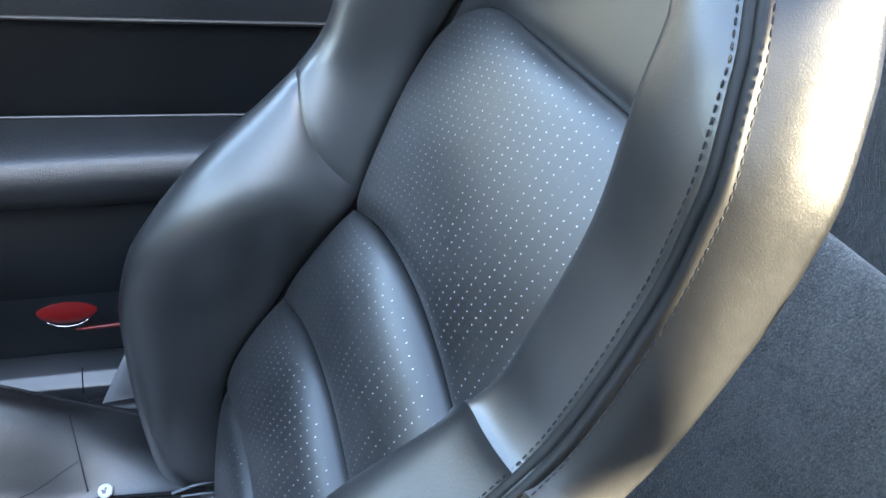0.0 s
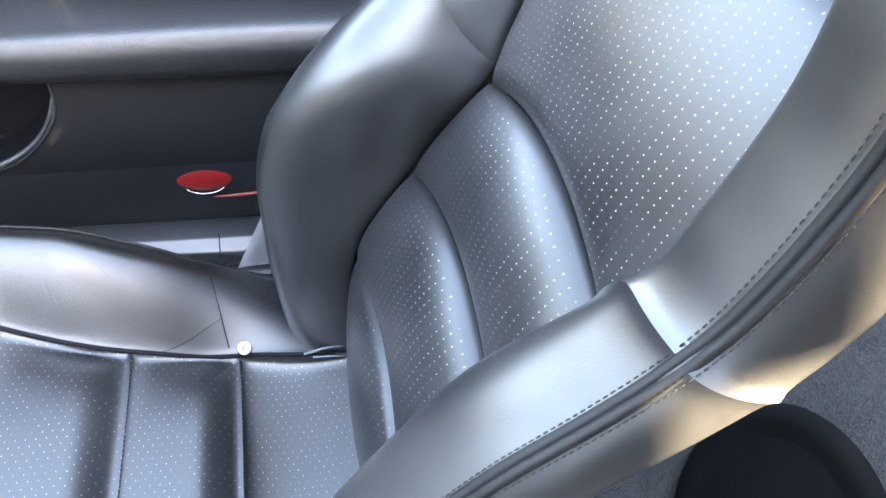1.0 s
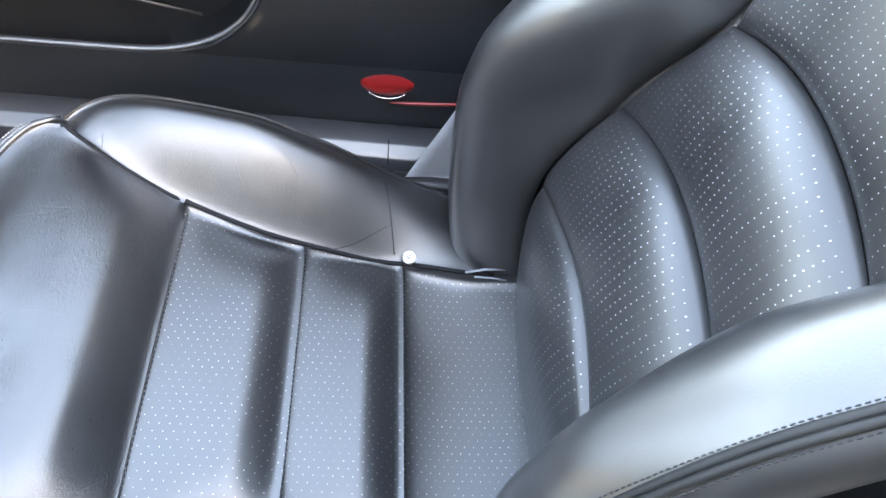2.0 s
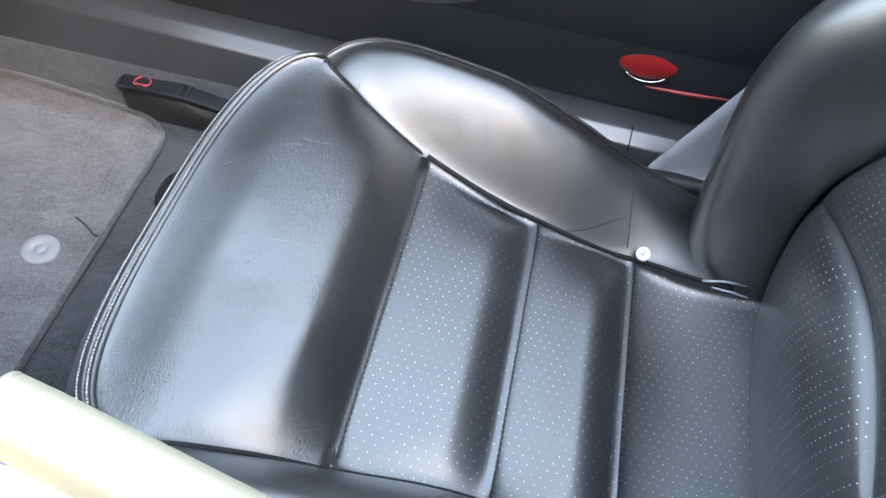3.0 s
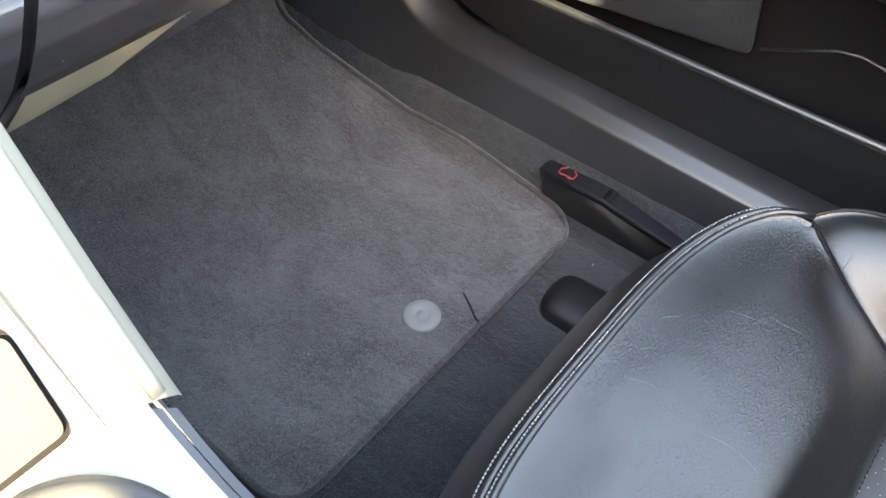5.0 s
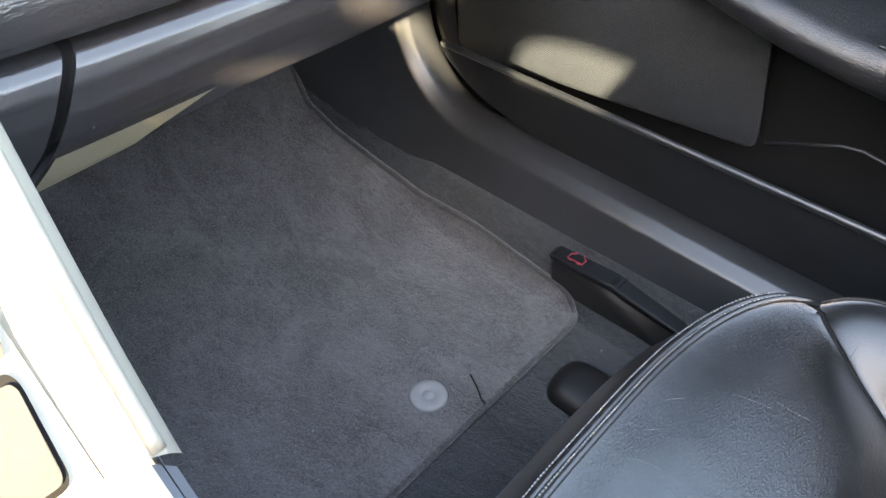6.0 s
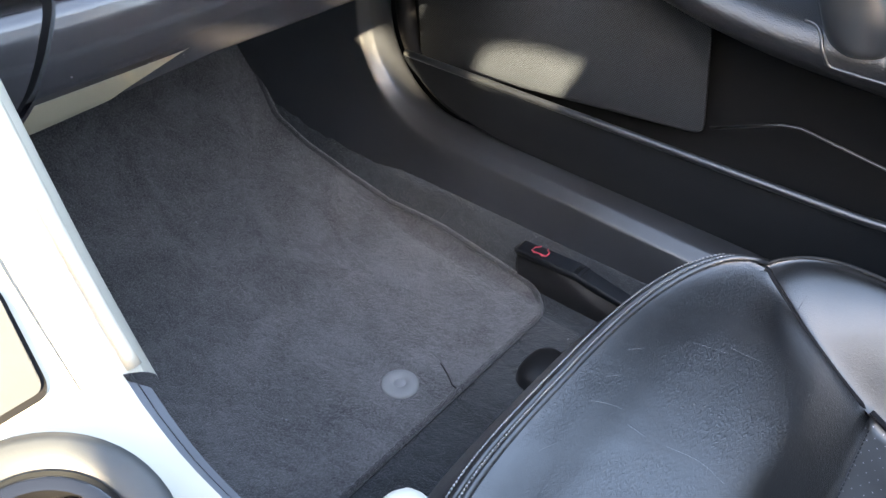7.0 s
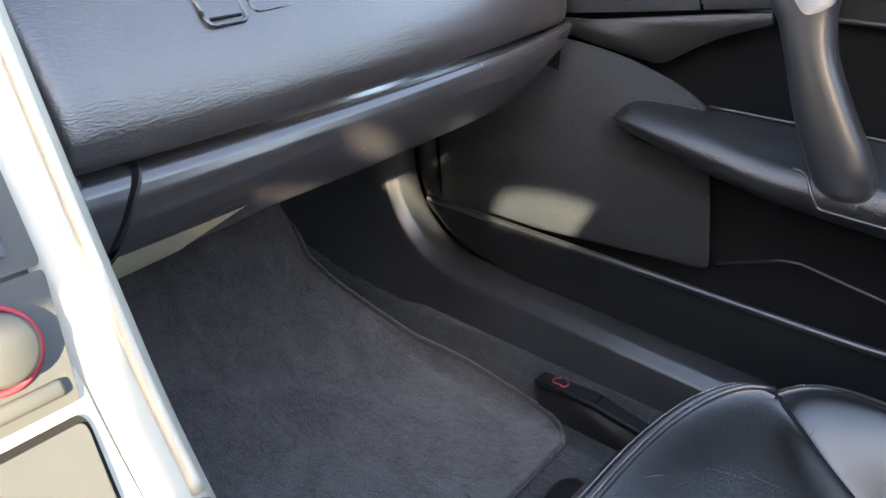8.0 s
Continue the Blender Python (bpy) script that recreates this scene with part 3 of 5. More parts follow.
for side in (1, -1):
    bm, _ = padded(bolster(side, lambda b: -0.04, cut_z), 60, 34, 0.004, 0.0025, 0.004, skew=(0.5, 0.55), bulge=0.8)
    part("lower_bolster", bm, M_LEATHER_SMOOTH, seat)
    bm, _ = padded(bolster(side, cut_z, lambda b: TOP), 60, 34, 0.004, 0.0025, 0.004, open_sides=('a1',), bulge=0.8)
    part("upper_bolster", bm, M_LEATHER_SMOOTH, seat)
    bm, _ = padded(outer(side, -0.04, 0.552), 50, 20, 0.003, 0.003, 0.004, open_sides=('b1',))
    part("lower_side_panel", bm, M_SIDE, seat)
    bm, _ = padded(outer(side, 0.552, TOP), 40, 24, 0.003, 0.003, 0.004, open_sides=('b1', 'a1'))
    part("upper_side_panel", bm, M_SIDE, seat)
    # piping cord and its two rows of stitches
    line = [back_point(side * EDGE, 0.02 + (TOP - 0.03) * i / 120) for i in range(121)]
    bm = bmesh.new()
    tube(bm, [p + Vector((-side * 0.0024, 0.0020, 0)) for p in line], 0.0031, 10)
    part("piping", bm, M_PIPING, seat)
    bm = bmesh.new()
    tube(bm, [p + Vector((side * 0.0026, 0.0002, 0)) for p in line], 0.0031, 10)
    part("piping", bm, M_PIPING, seat)
    lay = outer(side, 0.552, TOP)
    for q in (0, 1):
        row = []
        for i in range(161):
            z = 0.05 + (TOP - 0.06) * i / 160
            if q == 0:
                p = back_point(side * (waist_u(z) + (EDGE - waist_u(z)) * 0.955), z)
                p += Vector((-side * 0.0020, 0.0026, 0))
            else:
                p = lay((z - 0.552) / (TOP - 0.552), 0.165) + Vector((side * 0.0026, 0.0028, 0))
            row.append(p)
        bm = bmesh.new()
        stitches(bm, row, 0.0043, 0.0029, 0.0005)
        part("stitching", bm, M_THREAD, seat, "grey thread stitches")

# back shell: wraps from the side panels round the rear
bm = bmesh.new()
pts = []
fs = {1: outer(1, -0.04, TOP), -1: outer(-1, -0.04, TOP)}
for i in range(41):
    z = -0.04 + (TOP + 0.04) * i / 40
    row = []
    for j in range(41):
        s = -1 + 2 * j / 40
        e = fs[1 if s >= 0 else -1](i / 40, 1.0)
        k = abs(s)
        mid = min(BACK_Y(z) - 0.100, e.y - 0.05)
        eu = abs(e.x - SX)
        inner = eu - (e.y - mid) * 0.95
        if k > 0.4:
            q = (k - 0.4) / 0.6
            y, x = mid + (e.y - mid) * q, inner + (eu - inner) * q
        else:
            y, x = mid - 0.012 * (1 - k / 0.4), inner * k / 0.4
        x = x if s >= 0 else -x
        row.append(Vector((SX + x, y, z)))
    pts.append(row)
add_grid(bm, pts)
part("back_shell", bm, M_LEATHER, seat)
bm = bmesh.new()
cap = []
for j in range(41):
    s = -1 + 2 * j / 40
    front = back_point(s * EDGE, TOP)
    rear_p = pts[-1][j]
    cap.append([front.lerp(rear_p, t) + Vector((0, 0, 0.03 * math.sin(math.pi * t))) for t in [q / 10 for q in range(11)]])
add_grid(bm, cap)
part("top_cap", bm, M_LEATHER_SMOOTH, seat)

# cushion
CUSH_Z = pchip((0.66, 0.79, 0.875, 0.987, 1.113, 1.128, 1.143, 1.156, 1.172, 1.195, 1.24, 1.28, 1.32), (0.086, 0.086, 0.085, 0.119, 0.156, 0.175, 0.194, 0.207, 0.215, 0.221, 0.223, 0.216, 0.203))
CUSH_W = pchip((0.70, 0.79, 0.875, 0.987, 1.113, 1.246), (0.150, 0.152, 0.160, 0.155, 0.174, 0.213))
CREST_Z = pchip((0.70, 0.76, 0.806, 0.89, 0.97, 1.06, 1.145, 1.205, 1.25, 1.28), (0.075, 0.092, 0.108, 0.150, 0.197, 0.235, 0.243, 0.233, 0.212, 0.180))


def welt_y(u):
    return 1.246 + 0.0625 * max(0.0, 1 - min(1.0, abs(u) / 0.213) ** 3.4) ** 0.60


def welt_z(u):
    return 0.204 + 0.022 * min(1.0, abs(u) / 0.208) ** 4


def cushion_roll(y0, y1):
    """One roll of the cushion: it climbs steeply out of its rear seam, then runs level to the front one."""
    z0, z1 = CUSH_Z(y0), CUSH_Z(y1)

    def f(a, b):
        y = y0 + (y1 - y0) * a
        s = 2 * b - 1
        rise = 1 - max(0.0, 1 - a / 0.42) ** 2.2
        step = z0 + (z1 + 0.003 - z0) * rise - 0.007 * max(0.0, a - 0.55) ** 2 / 0.2
        z = z0 + (z1 - z0) * a
        return Vector((SX + s * CUSH_W(y), y, z + (step - z) * (1 - abs(s) ** 5) - 0.004 * (1 - s * s)))
    return f


for nm, y0, y1, pf, sk in (("rear_cushion_roll", 0.67, 0.875, 0.022, 0.62), ("middle_cushion_roll", 0.875, 0.987, 0.011, 0.42), ("front_cushion_roll", 0.987, 1.113, 0.012, 0.42)):
    bm, _ = padded(cushion_roll(y0, y1), 40, 60, pf, 0.0035, 0.004, skew=(sk, 0.5), bulge=(0.6, 0.22), rows=1)
    part(nm, bm, M_PERF_SEAT, seat, "perforated black leather roll")

SEAM_Z = pchip((0.66, 0.79, 0.875, 0.987, 1.113, 1.18, 1.25, 1.32), (0.086, 0.086, 0.087, 0.121, 0.160, 0.194, 0.226, 0.226))
THIGH_Z = pchip((1.113, 1.128, 1.143, 1.156, 1.172, 1.195, 1.24, 1.28, 1.32), (0.153, 0.175, 0.194, 0.207, 0.215, 0.221, 0.223, 0.216, 0.203))


def thigh(a, b):
    s = 2 * b - 1
    u = s * CUSH_W(1.113 + 0.133 * min(1.0, a * 1.15))
    y0, y1 = 1.113, welt_y(u)
    y = y0 + (y1 - y0) * a
    k = a ** 4
    top = THIGH_Z(min(y, 1.30))
    top += (min(top, SEAM_Z(y)) - top) * abs(s) ** 5
    return Vector((SX + u, y, top * (1 - k) + welt_z(u) * k + 0.004 * (1 - s * s)))


bm, _ = padded(thigh, 60, 70, 0.008, 0.0025, 0.004, skew=(0.55, 0.5), bulge=0.9)
thigh_ob = part("thigh_panel", bm, M_CREASED, seat, "creased plain black leather")


def cushion_bolster(side):
    def f(a, b):
        y = 0.74 + (1.256 - 0.74) * a
        yy = min(y, 1.246)
        w = CUSH_W(yy)
        w1 = 0.262 - 0.046 * max(0.0, (a - 0.85) / 0.15) ** 2
        zc = CREST_Z(y) - 0.004
        k = max(0.0, min(1.0, (y - 1.16) / 0.09)) ** 2
        z0 = SEAM_Z(yy) * (1 - k) + 0.2225 * k
        t = b
        g = math.sin(min(1.0, t / 0.74) * math.pi / 2) if t < 0.74 else 1 - 0.20 * ((t - 0.74) / 0.26) ** 2
        return Vector((SX + side * (w + (w1 - w) * t), y, z0 + (zc - z0) * g))
    return f


def cushion_side(side):
    top = cushion_bolster(side)

    def f(a, b):
        p = top(a, 1.0)
        return Vector((p.x + side * (0.020 * math.sin(b * math.pi * 0.8)), p.y, p.z + (0.015 - p.z) * b))
    return f


BOLSTERS = {}
for side in (1, -1):
    bm, _ = padded(cushion_bolster(side), 70, 34, 0.007, 0.003, 0.004, skew=(0.5, 0.5))
    bolster_ob = part("cushion_bolster", bm, M_LEATHER, seat)
    BOLSTERS[side] = bolster_ob
    part("cushion_side", sheet(cushion_side(side), 40, 12), M_LEATHER, seat)
    f = cushion_bolster(side)
    bm = bmesh.new()
    tube(bm, [f(i / 80, 0.985) + Vector((side * 0.002, 0, 0.001)) for i in range(81)], 0.0020, 6)
    part("cushion_piping", bm, M_PIPING, seat)
    bm = bmesh.new()
    stitches(bm, [f(i / 80, 0.92) + Vector((0, 0, 0.0050)) for i in range(4, 34)], 0.005, 0.0032, 0.0005)
    part("stitching", bm, M_THREAD, seat, "grey thread stitches")
    # the short cross seam by the button
    bm = bmesh.new()
    tube(bm, [f((0.885 + 0.015 * q / 12 - 0.74) / 0.522, 0.06 + 0.62 * q / 12) + Vector((0, 0, 0.0062 - 0.001 * abs(q - 6) / 6)) for q in range(13)], 0.0007, 6)
    part("cross_seam", bm, M_PIPING, seat)

# front apron under the welt
def apron(a, b):
    s = 2 * b - 1
    u = s * 0.240
    uu = max(-0.2095, min(0.2095, u))
    side = abs(s) ** 6
    y, z = welt_y(uu) - 0.010 * side, welt_z(uu) - 0.02 * side
    out = pchip((0, 0.12, 0.35, 0.7, 1.0), (0.0, 0.025, 0.046, 0.046, 0.018))(a)
    return Vector((SX + u, y + out, z + (0.02 - z) * a))


bm, _ = padded(apron, 26, 60, 0.003, 0.002, 0.004)
part("front_apron", bm, M_LEATHER, seat)
line = []
for i in range(101):
    u = -0.2085 + 0.417 * i / 100
    line.append(Vector((SX + u, welt_y(u), welt_z(u))))
line = [Vector((SX - 0.222, 1.238, 0.224)), Vector((SX - 0.216, 1.249, 0.225))] + line + [Vector((SX + 0.216, 1.249, 0.225)), Vector((SX + 0.222, 1.238, 0.224))]
for off, rad in ((-0.001, 0.0030), (0.0062, 0.0028)):
    bm = bmesh.new()
    tube(bm, [p + Vector((0, off, 0.0034 - off * 0.30)) for p in line], rad, 10)
    part("welt", bm, M_LEATHER_SMOOTH, seat)
for off in (0.0026, 0.0112):
    bm = bmesh.new()
    stitches(bm, [p + Vector((0, off, 0.0060 - max(0, off) * 0.36)) for p in line[2:-2]], 0.0036, 0.0028, 0.00085)
    part("stitching", bm, M_PALE_THREAD, seat, "pale grey thread stitches")
for side in (1, -1):
    bm = bmesh.new()
    bmesh.ops.create_uvsphere(bm, u_segments=20, v_segments=12, radius=1.0, matrix=Matrix.Translation((SX + side * 0.214, 1.243, 0.207)) @ Matrix.Diagonal((0.021, 0.020, 0.019, 1)))
    part("corner_gusset", bm, M_LEATHER_SMOOTH, seat)
# stitched seam lines beside the cushion and back rolls
for y in (0.875, 0.987, 1.113):
    bm = bmesh.new()
    stitches(bm, [Vector((SX + s * 0.16, y - 0.004, CUSH_Z(y) + 0.0005)) for s in [q / 40 - 1 for q in range(81)]], 0.0055, 0.004, 0.0006)
    part("stitching", bm, M_THREAD, seat, "grey thread stitches")

def lay_down(ob, xy, lift=0.0):
    """The places on a mesh under points of the plan."""
    tree = BVHTree.FromPolygons([v.co for v in ob.data.vertices], [tuple(p.vertices) for p in ob.data.polygons])
    out = []
    for x, y in xy:
        hit, nrm, _, _ = tree.ray_cast(Vector((x, y, 1.0)), Vector((0, 0, -1)))
        if hit is not None:
            out.append(hit + Vector((0, 0, lift)))
    return out


def smooth_line(pts, n=6):
    pts = [Vector((*p, 0)) for p in pts]
    out = [pts[0].lerp(pts[1], k / n) for k in range(n)] + [pts[-2].lerp(pts[-1], k / n) for k in range(n + 1)] if len(pts) == 3 else [pts[0].lerp(pts[-1], k / (2 * n)) for k in range(2 * n + 1)]
    for _ in range(3):
        out = [out[0]] + [(out[i - 1] + out[i] * 2 + out[i + 1]) / 4 for i in range(1, len(out) - 1)] + [out[-1]]
    return [(p.x, p.y) for p in out]


# worn-in crease lines in the leather
for ob, lines in ((thigh_ob, [((0.704, 1.292), (0.715, 1.271), (0.715, 1.244)), ((0.697, 1.239), (0.706, 1.195), (0.697, 1.154)), ((0.807, 1.263), (0.813, 1.236), (0.821, 1.191)),
                              ((0.828, 1.244), (0.822, 1.21), (0.832, 1.169)), ((0.704, 1.253), (0.699, 1.226)), ((0.735, 1.289), (0.752, 1.272)), ((0.553, 1.148), (0.566, 1.131), (0.582, 1.118)),
                              ((0.642, 1.287), (0.666, 1.277)), ((0.772, 1.291), (0.790, 1.272))]),
                  (BOLSTERS[1], [((0.886, 1.144), (0.889, 1.124), (0.884, 1.104)), ((0.868, 0.945), (0.878, 0.922), (0.893, 0.885)), ((0.932, 1.065), (0.914, 1.059), (0.900, 1.050)),
                                 ((0.940, 1.027), (0.925, 0.997), (0.905, 0.989)), ((0.918, 1.214), (0.909, 1.197), (0.934, 1.196))])):
    for pts in lines:
        path = lay_down(ob, smooth_line(pts), -0.00032)
        if len(path) > 3:
            bm = bmesh.new()
            tube(bm, path, lambda q: 0.0001 + 0.00045 * math.sin(math.pi * q), 6)
            part("crease", bm, M_LEATHER_SMOOTH, seat)
for side in (1, -1):
    path = []
    for q in range(25):
        a = 0.02 + 0.90 * q / 24
        p = thigh(a, 1.0 if side > 0 else 0.0)
        path.append(p + Vector((0, 0, 0.0010)))
    bm = bmesh.new()
    tube(bm, path, 0.0027, 8)
    part("side_seam", bm, M_SEAM, seat)
    bm = bmesh.new()
    tube(bm, [Vector((SX + side * (CUSH_W(y) + 0.0005), y, SEAM_Z(y) + 0.0032)) for y in [0.765 + 0.348 * q / 40 for q in range(41)]], 0.0026, 8)
    part("side_seam", bm, M_SEAM, seat)
# the deep fold beside the stud
fold = lay_down(BOLSTERS[1], smooth_line(((0.872, 0.962), (0.886, 0.930), (0.912, 0.888))), 0.0002)
bm = bmesh.new()
tube(bm, fold, lambda q: 0.0002 + 0.0005 * math.sin(math.pi * q), 6)
part("fold", bm, M_PIPING, seat)
# pressed stud with a small printed mark
stud_m = Matrix.Translation((0.878, 0.866, 0.1005)) @ Euler((radians(-4), radians(-26), 0)).to_matrix().to_4x4()
stud = part("stud", lathe([(0.0, 0.0042), (0.0040, 0.0042), (0.0068, 0.0034), (0.0078, 0.0018), (0.0078, -0.002)], stud_m, 28), M_WHITE, seat, "white round stud")
bm = bmesh.new()
for c, r in (((-0.0014, 0.0008), 0.0022), ((0.0018, -0.0010), 0.0016), ((0.0004, 0.0026), 0.0012)):
    bmesh.ops.create_circle(bm, cap_ends=True, radius=r, segments=10, matrix=stud_m @ Matrix.Translation((c[0], c[1], 0.0044)))
part("printed_mark", bm, M_GREY_TRIM, stud)
# pale cord ends where cushion and back meet
bm = bmesh.new()
tube(bm, [(0.864, 0.800, 0.0955), (0.867, 0.778, 0.0985), (0.870, 0.752, 0.0965)], 0.0018, 8, flat=0.6)
tube(bm, [(0.858, 0.790, 0.0955), (0.8555, 0.770, 0.0975), (0.8545, 0.752, 0.0955)], 0.0014, 8, flat=0.6)
part("cord", bm, M_GREY_TRIM, seat, "pale grey cord in the seat gap")

# unseen copy on the driver's side, placed to block the sun
driver_seat = copy_thing(seat, pose(SX - 0.678, 0.95 + 0.140, 0.0) @ Matrix.Diagonal((1, 1, 1.04, 1)))
tagged(driver_seat, "unseen copy of the seat across the console, placed to block sun", "car seat", "front seats")
tagged(seat, group="front seats")

# ---- seat belt webbing beside the seat ----
belt = thing("seat_belt", (1.0, 0.84, 0.05), "grey seat belt webbing running down beside the seat", "seat belt")
bm = bmesh.new()
w = []
for q in range(15):
    a = q / 14
    front = Vector((1.004 - 0.010 * a, 0.872 - 0.098 * a, 0.105 + 0.235 * a))
    w.append([front + Vector((0.003 * math.sin(3.1 * b), -0.068 * b, -0.012 * b)) for b in (0, 0.25, 0.5, 0.75, 1)])
add_grid(bm, w)
bmesh.ops.solidify(bm, geom=bm.faces[:], thickness=0.0018)
part("webbing", bm, M_BELT, belt)
part("anchor", rounded_box((0.03, 0.12, 0.05), (1.005, 0.83, 0.082), 0.010, 3), M_BLACK, belt)

# ---- black disc on the felt behind the seats, added for a shadowed hollow ----
rear_disc = thing("shade_disc", (0.565, 0.355, 0.115), "black disc standing for the shadowed hollow behind the seats", "speaker")
disc_m = Matrix.Translation((0.568, 0.356, 0.104)) @ Vector((0, 0.89, 0.45)).to_track_quat('Z', 'Y').to_matrix().to_4x4()
part("disc_rim", lathe([(0.100, 0.019), (0.108, 0.021), (0.118, 0.018), (0.126, 0.008), (0.130, -0.03)], disc_m, 48), M_DARK_FELT, rear_disc, "black edge of the disc")
part("disc_face", lathe([(0.0, 0.022), (0.05, 0.021), (0.09, 0.019), (0.102, 0.018), (0.103, -0.01)], disc_m, 48), M_DARK_FELT, rear_disc, "black face of the disc")

# ---- floor mat ----
MAT = [(0.524, 1.474), (0.998, 1.474), (1.001, 1.55), (1.004, 1.66), (1.003, 1.73), (0.996, 1.79), (0.984, 1.845), (0.971, 1.882), (0.955, 1.924), (0.960, 1.945), (0.965, 1.975), (0.975, 2.03), (0.52, 2.03), (0.522, 1.70)]
outline = round_poly([Vector((x, y, 0)) for x, y in MAT], [0.045, 0.045, 0.03, 0.05, 0.03, 0.03, 0.02, 0.015, 0.008, 0.01, 0.01, 0.01, 0.02, 0.1], 8)
mat = thing("floor_mat", (0.75, 1.7, 0.0), "charcoal grey carpet floor mat with bound edges", "floor mat")


def mat_row(y):
    xs = []
    n = len(outline)
    for i in range(n):
        p, q = outline[i], outline[(i + 1) % n]
        if (p.y - y) * (q.y - y) <= 0 and abs(p.y - q.y) > 1e-9:
            xs.append(p.x + (q.x - p.x) * (y - p.y) / (q.y - p.y))
    return min(xs), max(xs)


bm = bmesh.new()
rows = []
for i in range(91):
    t = i / 90
    y = 1.4741 + (2.0299 - 1.4741) * (t ** 1.3)
    x0, x1 = mat_row(y)
    rows.append([Vector((x0 + (x1 - x0) * j / 60, y, max(floor_height(x0 + (x1 - x0) * j / 60, y), FLOOR_ALONG(y) - 0.008) + 0.009)) for j in range(61)])
add_grid(bm, rows)
part("mat_carpet", bm, M_MAT, mat)
edge = []
n = len(outline)
for i in range(n):
    p, q = outline[i], outline[(i + 1) % n]
    k = max(1, int((q - p).length / 0.008))
    for j in range(k):
        c = p.lerp(q, j / k)
        edge.append(Vector((c.x, c.y, floor_height(c.x, c.y) + 0.006)))
edge.append(edge[0])
bm = bmesh.new()
tube(bm, edge, 0.0048, 10, caps=False, flat=0.85)
part("binding", bm, M_BIND, mat, "bound edge of the mat")
mb = Matrix.Translation((0.771, 1.527, 0.0))
part("mat_fastener", lathe([(0.0, 0.0052), (0.0045, 0.0052), (0.0055, 0.0040), (0.008, 0.0040), (0.009, 0.0055), (0.0195, 0.0048), (0.0215, 0.0030), (0.0215, -0.003)], mb, 36), M_FASTENER, mat, "round grey plastic fastener")
# loose fibre and crumbs on the mat
fibre = thing("hair", (0.814, 1.49, 0.003), "dark loose fibre lying on the mat", "fibre")
bm = bmesh.new()
tube(bm, [(0.825, 1.512, 0.003), (0.816, 1.495, 0.004), (0.803, 1.478, 0.009), (0.800, 1.471, 0.012)], 0.0009, 6)
part("strand", bm, M_HAIR, fibre)
for i, (x, y) in enumerate(((0.965, 1.426), (0.760, 1.861), (0.601, 1.848), (0.655, 1.585), (0.83, 1.66))):
    bm = bmesh.new()
    bmesh.ops.create_icosphere(bm, subdivisions=1, radius=0.0010, matrix=Matrix.Translation((x, y, floor_height(x, y) + (0.0095 if i else 0.001))) @ Euler((i, i * 2, i)).to_matrix().to_4x4() @ Matrix.Diagonal((2.6 if i == 0 else 1.6, 0.8, 0.6, 1)))
    tagged(part("crumb", bm, M_BELT), "tiny pale crumb on the floor mat", "crumb", "crumbs on the mat")

# ---- seat rail cover ----
rail = thing("seat_rail_cover", (0.89, 1.42, 0.0), "black plastic end cap of the seat rail on the carpet", "rail cover")
bm = bmesh.new()
pts = []
for i in range(33):
    a = math.sin(math.pi / 2 * i / 32)
    nose = max(0.04, 1 - max(0.0, (a - 0.80) / 0.20) ** 3) ** (1 / 2.4)
    row = []
    for j in range(25):
        ang = math.pi * j / 24
        c, s = math.cos(ang), math.sin(ang)
        row.append(Vector((0.897 - 0.035 * math.copysign(abs(c) ** 0.7, c) * nose, 1.290 + 0.154 * a, -0.010 + 0.028 * s ** 0.55 * nose ** 0.7 - 0.004 * (0.5 - 0.5 * math.cos(math.pi * a)))))
    pts.append(row)
add_grid(bm, pts)
part("cap", bm, M_BLACK, rail)

# ---- release lever ----
lever = thing("boot_release_lever", (1.015, 1.43, 0.0), "black plastic lever with a red car symbol beside the sill", "release lever")
bm = slab(round_poly([Vector((0.999, y, z)) for y, z in ((1.320, -0.012), (1.526, -0.012), (1.533, 0.048), (1.518, 0.054), (1.450, 0.052), (1.320, 0.040))], 0.006, 3), (0.026, 0, 0), 0.003)
part("base", bm, M_BLACK, lever)
bm = slab(round_poly([Vector((0.994, y - 0.002, z + 0.0085)) for y, z in ((1.330, 0.034), (1.434, 0.046), (1.444, 0.049), (1.530, 0.046), (1.538, 0.050), (1.533, 0.0545), (1.448, 0.0585), (1.434, 0.0555), (1.330, 0.042))], 0.003, 3), (0.034, 0, 0), 0.0018)
grip = part("grip", bm, M_DOOR, lever)
bm = bmesh.new()
tube(bm, [(0.996 + 0.030 * q / 8, 1.438, 0.0663) for q in range(9)], 0.0008, 6)
part("notch", bm, M_SEAM, grip)
bm = bmesh.new()
car = [(-0.013, -0.005), (-0.013, 0.002), (-0.007, 0.005), (-0.004, 0.009), (0.005, 0.009), (0.009, 0.004), (0.013, 0.002), (0.013, -0.005)]


def on_grip(cx, cy):
    return Vector((1.008 + cy * 1.25, 1.502 + cx * 0.8, 0.0648 - 0.036 * cx))


tube(bm, [on_grip(*c) for c in car + [car[0]]], 0.0009, 5)
tube(bm, [on_grip(0.002, 0.010), on_grip(0.010, 0.016)], 0.0009, 5)
for cx in (-0.007, 0.007):
    tube(bm, [on_grip(cx - 0.002, -0.006), on_grip(cx + 0.002, -0.006)], 0.0015, 6)
part("symbol", bm, M_RED_PRINT, grip, "red outline of a car with a raised lid")


